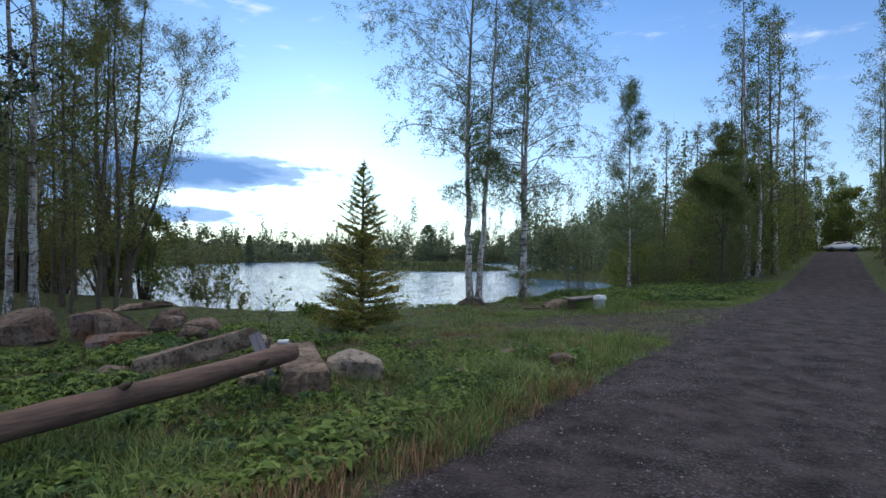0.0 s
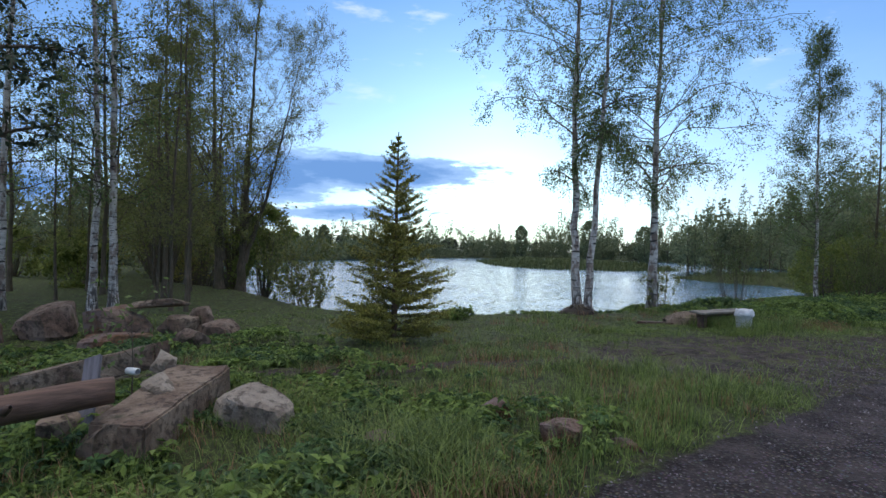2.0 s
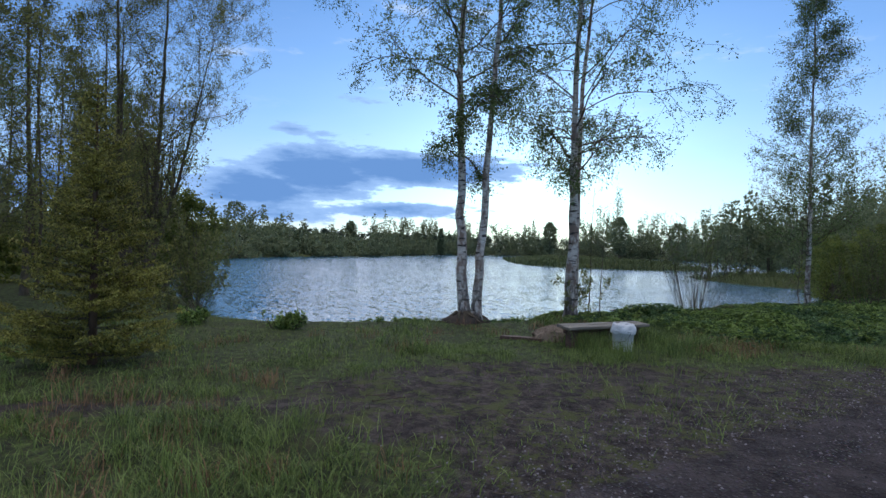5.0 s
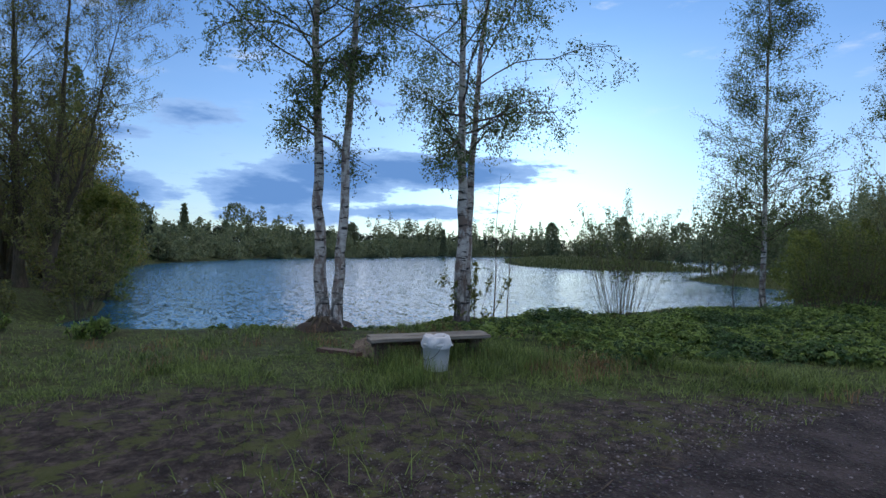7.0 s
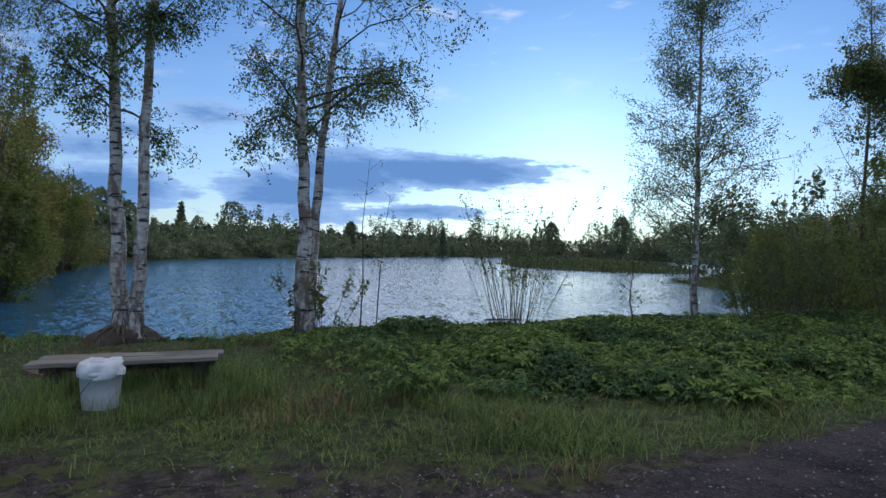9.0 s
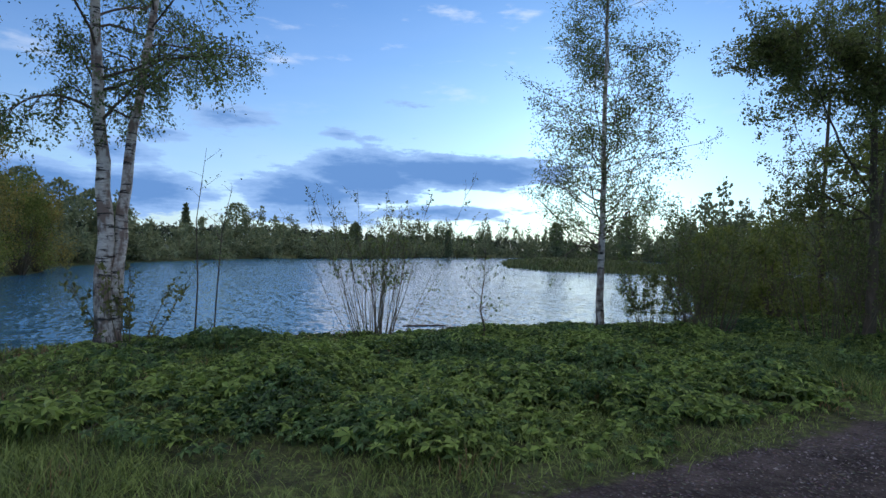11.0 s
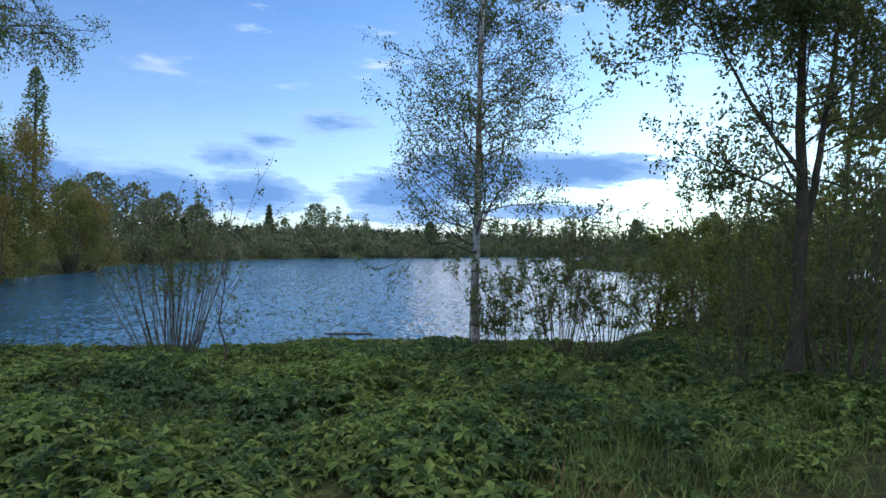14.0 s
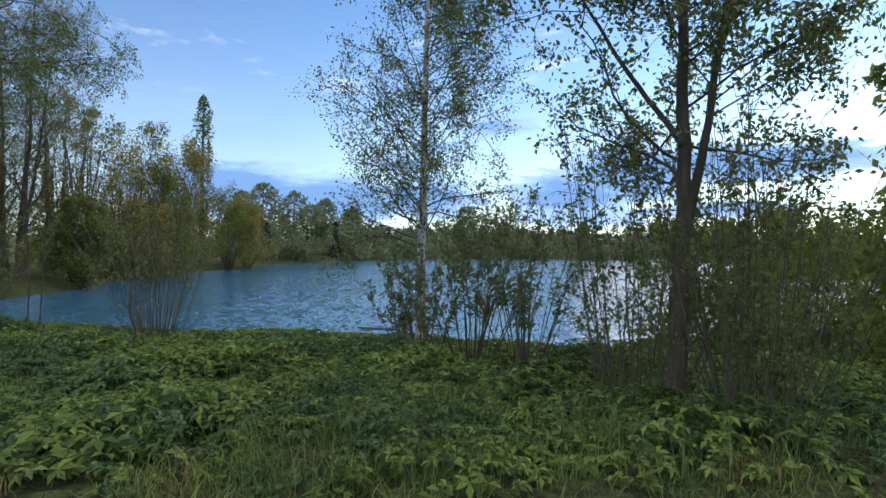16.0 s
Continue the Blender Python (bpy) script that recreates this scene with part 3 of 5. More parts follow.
willow = broadleaf(np.random.default_rng(41), "goat_willow", "wide goat willow with several dark stems and small leaves", "tree",
                   (-4.75, 30.2, height(-4.75, 30.2) - 0.03),
                   [([(0, 0, -0.1), (0.05, 0.03, 1.8), (0.0, 0.0, 3.3), (0.05, -0.06, 5.4), (0.0, 0.0, 8.2)], 0.092),
                    ([(0, 0.04, 1.6), (0.08, 0.22, 2.8), (0.15, 0.38, 4.4), (0.1, 0.55, 7.6)], 0.05),
                    ([(0.05, 0, 2.6), (-0.2, -0.5, 3.4), (-0.3, -0.9, 4.1), (-0.4, -1.2, 4.8)], 0.026)],
                   2.5, 8.6, 1.65, 90, 54000, 0.036, M_ALDER, M_TWIG, M_WILLOW_LEAF, 0.06, "", lambda f: 0.95 - 0.7 * f, 0.3, 7, 4, loose=0.05, stout=0.3, wander=0.22)


def bush(r, name, label, place, stems, tall, fan, leaves, leaf_size, leaf, from_h=0.35, group="", category="shrub", foot=0.25):
    """Many thin stems from one foot, leafy from a height upwards."""
    root = thing(name, label, category, place, 0, group)
    wood = Tubes()
    tips = []
    for _ in range(stems):
        a, q = r.uniform(0, 2 * math.pi), r.uniform(0, 1) ** 0.7
        w = np.array([math.cos(a) * fan * q, math.sin(a) * fan * q, 1.0])
        ln = tall * r.uniform(0.65, 1.05) * math.sqrt(1 + (fan * q) ** 2)
        s = bent(r, (math.cos(a) * foot * q, math.sin(a) * foot * q, -0.05), w, ln, 9, 0.05, 0.03)
        wood.add(s, np.linspace(r.uniform(0.006, 0.013), 0.002, 10), 4)
        for _ in range(8):
            p, d = along(s, r.uniform(from_h, 0.98))
            t = bent(r, p, d + r.normal(size=3) * 0.5, r.uniform(0.15, 0.5) * tall / 2.5, 3, 0.15, 0.03)
            wood.add(t, np.linspace(0.004, 0.002, 4), 3)
            tips.append(t)
    solid("stemwork", wood.mesh("stemwork", False), M_SHRUB, root, kind="stuff")
    if leaves:
        a = np.array([t[0] for t in tips])
        e = np.array([t[-1] for t in tips])
        pick = r.integers(0, len(tips), leaves)
        f = r.uniform(0.1, 1.05, (leaves, 1))
        v, q = leaf_quads(r, a[pick] * (1 - f) + e[pick] * f + r.normal(size=(leaves, 3)) * 0.02, leaf_size, 1.7, -0.3)
        solid("foliage", raw_mesh("foliage", v, q), leaf, root)
    return root


def on(x, y, dz=0.0):
    return (x, y, height(x, y) + dz)


bush(np.random.default_rng(51), "willow_shrub", "bare-stemmed willow shrub fanning out above the bank", on(-9.3, 22.95), 40, 2.6, 0.5, 1800, 0.035, M_WILLOW_LEAF, 0.4, "shrubs along the bank", foot=0.5)
for k, (x, y, tall, n) in enumerate(((-7.15, 27.75, 1.9, 22), (-6.95, 28.4, 2.5, 32), (-6.9, 29.1, 2.3, 28))):
    bush(np.random.default_rng(52 + k), "willow_shrub", "leafy many-stemmed willow shrub at the water's edge", on(x, y), n - 4, tall, 0.5, 2600, 0.034, M_WILLOW_LEAF, 0.3, "shrubs along the bank")
for k, (x, y, tall, n) in enumerate(((-4.3, 30.6, 3.0, 30), (-5.2, 30.0, 2.8, 28), (-5.0, 31.2, 3.2, 30))):
    bush(np.random.default_rng(62 + k), "willow_shrub", "dense dark shoots round the foot of the goat willow", on(x, y), n - 2, tall, 0.42, 2600, 0.034, M_WILLOW_LEAF, 0.2, "shoots at the goat willow", foot=0.5)
for k, (x, y, tall, n, lv) in enumerate(((-9.7, 18.95, 1.5, 8, 700), (-18.5, 11.4, 3.0, 18, 1500), (-20.0, 11.6, 3.6, 22, 1800), (-15.2, 10.2, 0.8, 10, 500))):
    bush(np.random.default_rng(72 + k), "alder_shrub", "small alder shrub hanging over the water", on(x, y), n, tall, 0.6 if tall < 2 else 0.75, lv, 0.045 if tall < 2 else 0.07, M_ALDER_LEAF, 0.15, "alder shrubs on the shore")


def sapling(r, label, place, line, rad, twigs, lv=40):
    root = thing("sapling", label, "young tree", place, 0, "thin saplings on the bank")
    wood = Tubes()
    line = np.array(line, float)
    wood.add(line, np.linspace(rad, 0.003, len(line)), 5)
    tips = []
    for _ in range(twigs):
        p, d = along(line, r.uniform(0.3, 0.98))
        a = r.uniform(0, 6.28)
        t = bent(r, p, (math.cos(a), math.sin(a), 0.7), r.uniform(0.15, 0.5), 4, 0.15, 0.05)
        wood.add(t, np.linspace(0.005, 0.002, 5), 3)
        tips.append(t)
    solid("stem", wood.mesh("stem"), M_TWIG, root)
    ends = np.array([t[-1] for t in tips])[r.integers(0, len(tips), lv)]
    v, q = leaf_quads(r, ends + r.normal(size=(lv, 3)) * 0.06, 0.035)
    solid("foliage", raw_mesh("foliage", v, q), M_BIRCH_LEAF, root)


sapling(np.random.default_rng(81), "thin bare sapling standing on the bank", on(-10.35, 19.9), [(0, 0, -0.1), (0.02, 0.03, 1), (0.05, -0.02, 2.1), (0.0, 0.12, 3.4)], 0.018, 12)
sapling(np.random.default_rng(82), "thin bare sapling standing on the bank", on(-10.25, 20.2), [(0, 0, -0.1), (0, 0.05, 1), (0.02, 0.1, 1.9), (0.0, 0.25, 2.7)], 0.016, 14)
sapling(np.random.default_rng(83), "small sapling with a crooked stem at the bank edge", on(-7.0, 23.8), [(0, 0, -0.1), (0, 0.05, 0.4), (0, -0.04, 0.7), (0.0, 0.02, 1.2), (0, 0.04, 1.6)], 0.018, 26, 110)
sapling(np.random.default_rng(84), "little leafy sapling growing among the concrete blocks", on(-5.75, 4.35, -0.05), [(0, 0, -0.1), (0, 0.02, 0.5), (0, 0.0, 0.95)], 0.01, 12, 110)


def spruce(r, name, label, place, tall, wide, category="tree"):
    root = thing(name, label, category, place)
    stem = Tubes()
    stem.add([(0, 0, -0.1), (0, 0, tall * 0.5), (0.03, 0, tall)], [0.06, 0.035, 0.008], 8)
    solid("trunk", stem.mesh("trunk"), M_PINE, root)
    wood, nv, nf, count = Tubes(), [], [], 0
    levels = 30
    for i in range(levels):
        f = i / (levels - 1)
        z = 0.12 + (tall - 0.25) * f
        reach = wide * ((1 - f) ** 0.8) * (1.05 if f > 0.1 else 0.9) + 0.07
        for j in range(int(15 - 9 * f)):
            a = r.uniform(0, 6.283)
            ln = reach * r.uniform(0.65, 1.2)
            br = bent(r, (0, 0, z), (math.cos(a), math.sin(a), -0.05 + 0.55 * f), ln, 6, 0.05, 0.05)
            wood.add(br, np.linspace(0.010 * (1 - f) + 0.003, 0.002, 7), 3)
            subs = [br]
            for _ in range(int(3 + ln * 13)):
                p, d = along(br, r.uniform(0.15, 0.98))
                side = unit(np.cross(d, (0, 0, 1))) * r.choice((-1, 1))
                subs.append(bent(r, p, d * 0.8 + side * 0.8 + np.array([0, 0, -0.1]), ln * r.uniform(0.12, 0.3) + 0.03, 3, 0.08, 0.0))
            for s in subs:
                ln2 = np.linalg.norm(s[-1] - s[0])
                n = int(ln2 * 95) + 3
                t = r.uniform(0, 1, n)
                k = np.linspace(0, 1, len(s))
                at = np.stack([np.interp(t, k, s[:, c]) for c in range(3)], 1)
                v, q = leaf_quads(r, at, 0.016, 2.6, 0.1)
                nv.append(v)
                nf.append(q + count)
                count += len(v)
    solid("branchwork", wood.mesh("branchwork", False), M_TWIG, root, kind="stuff")
    solid("foliage", raw_mesh("foliage", np.concatenate(nv), np.concatenate(nf)), M_NEEDLE, root)
    return root


spruce(np.random.default_rng(91), "spruce_tree", "small young spruce with yellow-green needles and a thin crooked top", on(-8.45, 8.75), 3.72, 0.92)


# the wood at the lake's south end: a few patterns, copied
def forest():
    r = np.random.default_rng(101)
    kinds = []
    for k, (rad, tall, low, reach, bark, leaf, name, label) in enumerate((
            (0.10, 12.0, 3.0, 1.9, M_BIRCH, M_BIRCH_LEAF, "birch_tree", "slender woodland birch with a white stem and thin crown"),
            (0.055, 9.5, 2.2, 1.7, M_ALDER, M_ALDER_LEAF, "alder_tree", "thin dark-stemmed woodland alder with a light crown"),
            (0.09, 11.0, 1.8, 2.1, M_ALDER, M_ALDER_LEAF, "alder_tree", "woodland alder with a broad soft green crown"))):
        kinds.append(broadleaf(np.random.default_rng(110 + k), name, label, "tree", (0, 0, 0),
                               [([(0, 0, -0.1), (0.1, 0.0, tall * 0.3), (0.0, 0.15, tall * 0.7), (0.1, 0.1, tall)], rad)],
                               low * 0.9, tall, reach, 26, 5200, 0.045, bark, M_TWIG, leaf, -0.05, "trees of the lakeside wood", None, 0.6, 6, 2, 6, loose=0.08, stout=0.3))
    pine = broadleaf(np.random.default_rng(120), "pine_tree", "old pine with a thick reddish trunk and dead lower branches", "tree", (0, 0, 0),
                     [([(0, 0, -0.1), (0.1, 0, 4), (0.0, 0.1, 9), (0.1, 0, 14)], 0.2)], 3.5, 14, 2.6, 26, 5200, 0.08, M_PINE, M_TWIG, M_FAR_DARK,
                     -0.02, "trees of the lakeside wood", None, 0.1, 6, 3, 8)
    spots = [(0, -16.75, 4.85), (0, -16.4, 5.3), (1, -15.7, 6.5), (1, -15.45, 6.8), (3, -14.6, 2.7), (3, -13.4, 1.6), (0, -17.5, 3.0),
             (1, -22.0, 8.3), (1, -18.0, 7.4), (2, -19.5, 7.0), (2, -21.5, 5.5), (1, -17.2, 6.4), (1, -24.5, 7.5), (2, -26.0, 9.0),
             (2, -19.0, 2.5), (0, -21.0, 1.5), (1, -16.5, 0.5), (2, -24.0, 3.0), (2, -28.0, 6.5), (1, -30.5, 8.3), (2, -33.0, 5.0),
             (1, -27.5, 9.9), (2, -29.0, 1.0), (1, -13.5, -0.5), (1, -15.2, -2.0),
             (2, -18.0, -2.0), (0, -12.0, -2.5), (1, -20.2, 4.2), (1, -23.5, 5.2)]
    used = set()
    for k, x, y in spots:
        src = (kinds + [pine])[k]
        s = r.uniform(0.85, 1.1)
        m = pose(x, y, height(x, y) - 0.04, 0, 0, r.uniform(0, 360)) @ Matrix.Scale(s, 4)
        if k in used:
            copy_thing(src, m)
        else:
            src.matrix_world = m
            used.add(k)
    # the belt on the right of the bay and beyond the goat willow
    spots = [(0, -4.8, 40.0), (2, -7.2, 36.5), (1, -5.6, 37.5), (2, -9.2, 37.0), (2, -6.8, 42.5), (0, -5.0, 47.0), (2, -8.8, 46.0), (1, -11.0, 45.0),
             (2, -6.5, 52.0), (2, -10.0, 54.0), (1, -4.5, 56.0), (2, -12.5, 60.0), (2, -6.0, 63.0), (2, -4.0, 72.0), (1, -9.0, 70.0), (2, -15.0, 68.0),
             (2, 4.6, 46.0), (1, 4.4, 53.0), (2, 4.5, 61.0), (3, 5.5, 70.0), (2, 4.0, 84.0), (3, -3.8, 88.0), (2, -12.0, 80.0), (2, 5.5, 38.0), (2, -3.6, 80.0)]
    for k, x, y in spots:
        s = r.uniform(0.7, 0.95)
        copy_thing((kinds + [pine])[k], pose(x, y, height(x, y) - 0.04, 0, 0, r.uniform(0, 360)) @ Matrix.Scale(s, 4))
    for k, x, y, s in ((0, -4.9, 40.0, 1.5), (0, -4.4, 41.2, 1.3), (2, -5.6, 42.0, 1.45), (2, -3.8, 44.0, 1.6), (0, -3.9, 47.5, 1.5), (0, 2.8, 49.0, 1.45), (2, 3.0, 57.0, 1.5), (2, 3.2, 66.0, 1.5), (2, -3.4, 58.0, 1.5), (2, -3.2, 70.0, 1.5), (2, 4.6, 39.0, 1.25), (2, 4.9, 43.0, 1.4)):
        copy_thing(kinds[k], pose(x, y, height(x, y) - 0.04, 0, 0, r.uniform(0, 360)) @ Matrix.Scale(s, 4))


forest()


def foliage_cloud(r, centres, radii, per, size, flat=1.0):
    """Leaf clumps filling rounded heads."""
    n = len(centres) * per
    d = unit(r.normal(size=(n, 3))) * (r.uniform(0, 1, (n, 1)) ** 0.4)
    at = np.repeat(centres, per, 0) + d * np.repeat(radii, per, 0)
    return leaf_quads(r, at, size, 1.4, 0.0 * flat, 0.5)


def far_woods():
    """Scrub and wood round the lake, too far off to tell the single trees."""
    r = np.random.default_rng(131)
    far = SHORE[7:30]
    lengths = np.hypot(*(far[1:] - far[:-1]).T)
    vs, fs, vd, fd, cnt, cntd = [], [], [], [], 0, 0
    stems = Tubes()
    for row, (off, tall, wide, gap) in enumerate(((1.5, 2.6, 2.2, 1.5), (5, 3.6, 2.4, 2.0), (11, 4.6, 2.6, 2.6), (20, 5.6, 3.0, 3.4), (34, 7.0, 3.6, 5.0))):
        for a, b, ln in zip(far[:-1], far[1:], lengths):
            normal = np.array([-(b - a)[1], (b - a)[0]]) / ln
            if signed((((a + b) / 2) + normal)[None], SHORE)[0] < 0:
                normal = -normal
            side = math.degrees(math.atan2(-(a[0] + b[0]) / 2, (a[1] + b[1]) / 2 - 16))
            full = 1 - smooth(side, 40, 56)
            for i in range(max(1, int(ln / gap * (1 + 0.8 * full)))):
                p = a + (b - a) * r.uniform(0, 1) + normal * (off + r.normal() * off * 0.25)
                if lake_distance(p[None])[0] < 0.3 or p[0] > -9 or math.hypot(p[0] + 2, p[1] - 16) < 46:
                    continue
                t = tall * r.uniform(0.6, 1.3) * (1.5 if r.uniform() < 0.08 and row > 1 else 1.0)
                t *= 0.8 + 0.75 * smooth(p[1], 55, 100) + 0.7 * smooth(p[0], -80, -40)
                t *= 1 + 0.3 * full
                z = height(*p)
                w = wide * r.uniform(0.6, 1.1)
                n = 7
                f = r.uniform(0, 1, n)
                c = np.column_stack([p[0] + r.normal(size=n) * w * 0.35, p[1] + r.normal(size=n) * w * 0.35, z + t * (0.15 + 0.75 * f)])
                rad = np.column_stack([w * (0.65 - 0.45 * f)] * 2 + [np.full(n, t * 0.2)])
                v, q = foliage_cloud(r, c, rad, 50, 0.22 + 0.045 * row)
                vs.append(v); fs.append(q + cnt); cnt += len(v)
                stems.add([(p[0], p[1], z - 0.2), (p[0], p[1], z + t)], [0.06, 0.01], 3)
    # the row of spruces on the skyline
    for i in range(900):
        a = radians(r.uniform(30, 96))
        d = r.uniform(150, 215)
        x, y = -math.sin(a) * d, 15 + math.cos(a) * d
        if lake_distance(np.array([(x, y)]))[0] < 6:
            continue
        z, t = height(x, y), r.uniform(3.9, 5.2)
        n = 70
        f = r.uniform(0, 1, n) ** 0.8
        g = r.uniform(0, 6.283, n)
        w = 1.9 * (1 - f) + 0.1
        at = np.column_stack([x + np.cos(g) * w, y + np.sin(g) * w, z + f * t])
        v, q = leaf_quads(r, at, 0.42, 1.6, 0.6, 0.4)
        vd.append(v); fd.append(q + cntd); cntd += len(v)
    ob = solid("far_scrub", raw_mesh("far_scrub", np.concatenate(vs), np.concatenate(fs)), M_FAR_LEAF_HAZY, kind="stuff", label="belt of low green scrub round the lake", category="far woods")
    solid("stem_wood", stems.mesh("stem_wood"), M_ALDER, ob, kind="stuff")
    solid("far_spruce_wood", raw_mesh("far_spruce_wood", np.concatenate(vd), np.concatenate(fd)), M_FAR_DARK, kind="stuff", label="dark spruce wood on the far skyline", category="far woods")


far_woods()


def far_tree(r, label, place, tall, wide, cone=False, leaf=None, size=0.3, n=1500, group="single trees across the lake", low=0.25):
    root = thing("far_tree", label, "tree", place, 0, group)
    s = Tubes()
    s.add([(0, 0, -0.2), (0, 0, tall * 0.97)], [0.02 * tall, 0.02], 6)
    solid("trunk", s.mesh("trunk"), M_ALDER, root)
    f = r.uniform(0, 1, n) ** (1.3 if cone else 1.0)
    a = r.uniform(0, 6.283, n)
    w = (1 - f) * 0.9 + 0.1 if cone else np.sqrt(np.clip(1 - (2 * f - 1) ** 2, 0.02, 1))
    lobes = 0.75 + 0.25 * np.sin(a * 3 + f * 9) * np.cos(f * 21)
    w = w * wide * lobes * r.uniform(0.25, 1, n) ** 0.5
    at = np.column_stack([np.cos(a) * w, np.sin(a) * w, tall * (low + (1 - low) * f)])
    v, q = leaf_quads(r, at, size, 1.5, 0.0, 0.4)
    solid("crown", raw_mesh("crown", v, q), leaf or M_FAR_LEAF_HAZY, root)


def far_at(az, dist):
    a = radians(az)
    x, y = -math.sin(a) * dist, 16 + math.cos(a) * dist
    return (x, y, height(x, y) - 0.1)


FAR = (  # azimuth from the middle of the walk, distance, height, half width, conical
    (82.0, 128, 9.5, 3.9, False), (86.5, 128, 8.6, 2.0, True), (49.8, 112, 8.2, 2.0, False), (61.0, 130, 8.0, 1.8, True), (70.5, 132, 7.0, 1.8, False),
    (93.0, 75, 7.4, 2.4, False), (95.0, 66, 7.6, 2.6, False), (97.5, 62, 8.2, 2.6, False), (91.0, 82, 6.6, 2.6, False), (98.9, 58, 6.8, 2.2, False), (94.0, 72, 6.4, 3.0, False),
    (43.0, 100, 8.4, 2.2, False), (37.5, 92, 8.2, 2.6, False), (33.5, 78, 7.6, 2.4, False), (29.8, 72, 7.4, 2.4, False), (27.0, 70, 7.8, 2.4, False),
)
for k, (az, d, t, w, cone) in enumerate(FAR):
    far_tree(np.random.default_rng(140 + k), "slim pointed tree standing above the scrub" if cone else "round-headed pale tree standing above the scrub",
             far_at(az, d), t, w, cone, None, 0.16 + d * 0.0013, 1600)
far_tree(np.random.default_rng(161), "tall narrow poplar behind the wooded point", (-41.3, 9.8, height(-41.3, 9.8)), 12.6, 1.0, False, M_BIRCH_LEAF, 0.12, 3000, "", 0.2)
for k, (x, y, t) in enumerate(((-58.0, 9.6, 3.6), (-62.0, 12.5, 3.2), (-67.0, 15.0, 4.2))):
    far_tree(np.random.default_rng(165 + k), "small dark spruce on the far shore", (x, y, height(x, y)), t, 1.1, True, M_FAR_DARK, 0.22, 700, "small dark spruces on the far shore", 0.0)


def lush(r, label, place, tall, wide, n, size, leaf, name="bush", category="shrub", group="", low=0.02, cone=False):
    """A full leafy head of many clumps, with stems inside it."""
    root = thing(name, label, category, place, 0, group)
    wood = Tubes()
    heads = int(14 + tall * 4)
    f = np.sort(r.uniform(0, 1, heads))
    a = r.uniform(0, 6.283, heads)
    w = wide * (np.sqrt(np.clip(1 - (1.35 * f - 0.45) ** 2, 0.05, 1)) if not cone else (1.02 - f)) * r.uniform(0.3, 0.85, heads)
    c = np.column_stack([np.cos(a) * w, np.sin(a) * w, tall * (low + (0.97 - low) * f)])
    for p in c:
        wood.add(bent(r, (p[0] * 0.12, p[1] * 0.12, -0.1), (p[0] * 0.6, p[1] * 0.6, p[2] + 0.3), max(0.3, np.linalg.norm(p) * 0.95), 6, 0.05, 0.02),
                 np.linspace(0.01 + 0.006 * tall, 0.004, 7), 4)
    rad = (0.24 + 0.20 * r.uniform(0, 1, heads)) * wide * (1.0 - 0.45 * f)
    pick = r.integers(0, heads, n)
    d = unit(r.normal(size=(n, 3))) * (r.uniform(0.05, 1, (n, 1)) ** 0.5) * np.array([1, 1, 1.25])
    d *= 1 + 0.25 * r.normal(size=(n, 1)) * (r.uniform(0, 1, (n, 1)) > 0.7)
    at = c[pick] + d * rad[pick][:, None]
    at[:, 2] = np.maximum(at[:, 2], 0.05)
    solid("stemwork", wood.mesh("stemwork", False), M_SHRUB, root, kind="stuff")
    v, q = leaf_quads(r, at, size, 1.5, 0.0, 0.45)
    solid("crown", raw_mesh("crown", v, q), leaf, root)
    return root


for k, (x, y, t, w, n, low, mat) in enumerate((
        (-7.4, 35.2, 4.6, 1.7, 3000, 0.02, M_LUSH), (-6.4, 37.0, 7.4, 2.1, 8000, 0.02, M_LUSH), (-5.7, 39.5, 8.6, 2.2, 8000, 0.02, M_LUSH),
        (-7.6, 40.5, 6.5, 2.3, 6000, 0.02, M_LUSH), (-5.0, 43.5, 9.5, 2.4, 7000, 0.05, M_LUSH), (-4.6, 50.0, 8.5, 2.2, 6000, 0.02, M_LUSH),
        (-5.0, 57.0, 9.0, 2.4, 6000, 0.02, M_LUSH), (-4.4, 66.0, 8.0, 2.4, 5000, 0.02, M_LUSH), (-4.2, 76.0, 8.0, 2.6, 5000, 0.02, M_LUSH),
        (3.6, 47.0, 6.0, 1.7, 5000, 0.02, M_LUSH), (3.8, 36.0, 3.4, 1.5, 4000, 0.0, M_LUSH), (4.8, 56.0, 8.5, 2.4, 5000, 0.02, M_LUSH), (4.4, 67.0, 9.5, 2.6, 5000, 0.02, M_LUSH),
        (1.0, 101.0, 9.0, 4.0, 16000, 0.0, M_LUSH), (-3.6, 98.0, 10.5, 3.6, 12000, 0.0, M_LUSH), (5.4, 96.0, 11.0, 3.6, 12000, 0.0, M_LUSH), (0.0, 108.0, 12.0, 4.5, 12000, 0.0, M_LUSH))):
    lush(np.random.default_rng(400 + k), "full green roadside bush in spring leaf", on(x, y), t, w, n, 0.10 if y < 60 else 0.16, mat, group="bushes beside the road", low=low)
for k, (x, y, t, w, n) in enumerate(((-9.6, 32.2, 2.1, 1.0, 2400), (-10.2, 33.6, 2.4, 1.1, 2600), (-9.3, 34.6, 2.5, 1.2, 2800), (-11.2, 35.2, 2.6, 1.2, 4500),
                                     (-12.0, 37.3, 2.6, 1.3, 4500), (-10.2, 37.0, 3.2, 1.4, 4500), (-13.5, 41.0, 2.6, 1.4, 4000), (-8.0, 32.8, 2.2, 1.0, 2200))):
    lush(np.random.default_rng(420 + k), "low dense willow bush beside the bay", on(x, y), t, w, n, 0.06, M_LUSH, group="bushes round the bay")
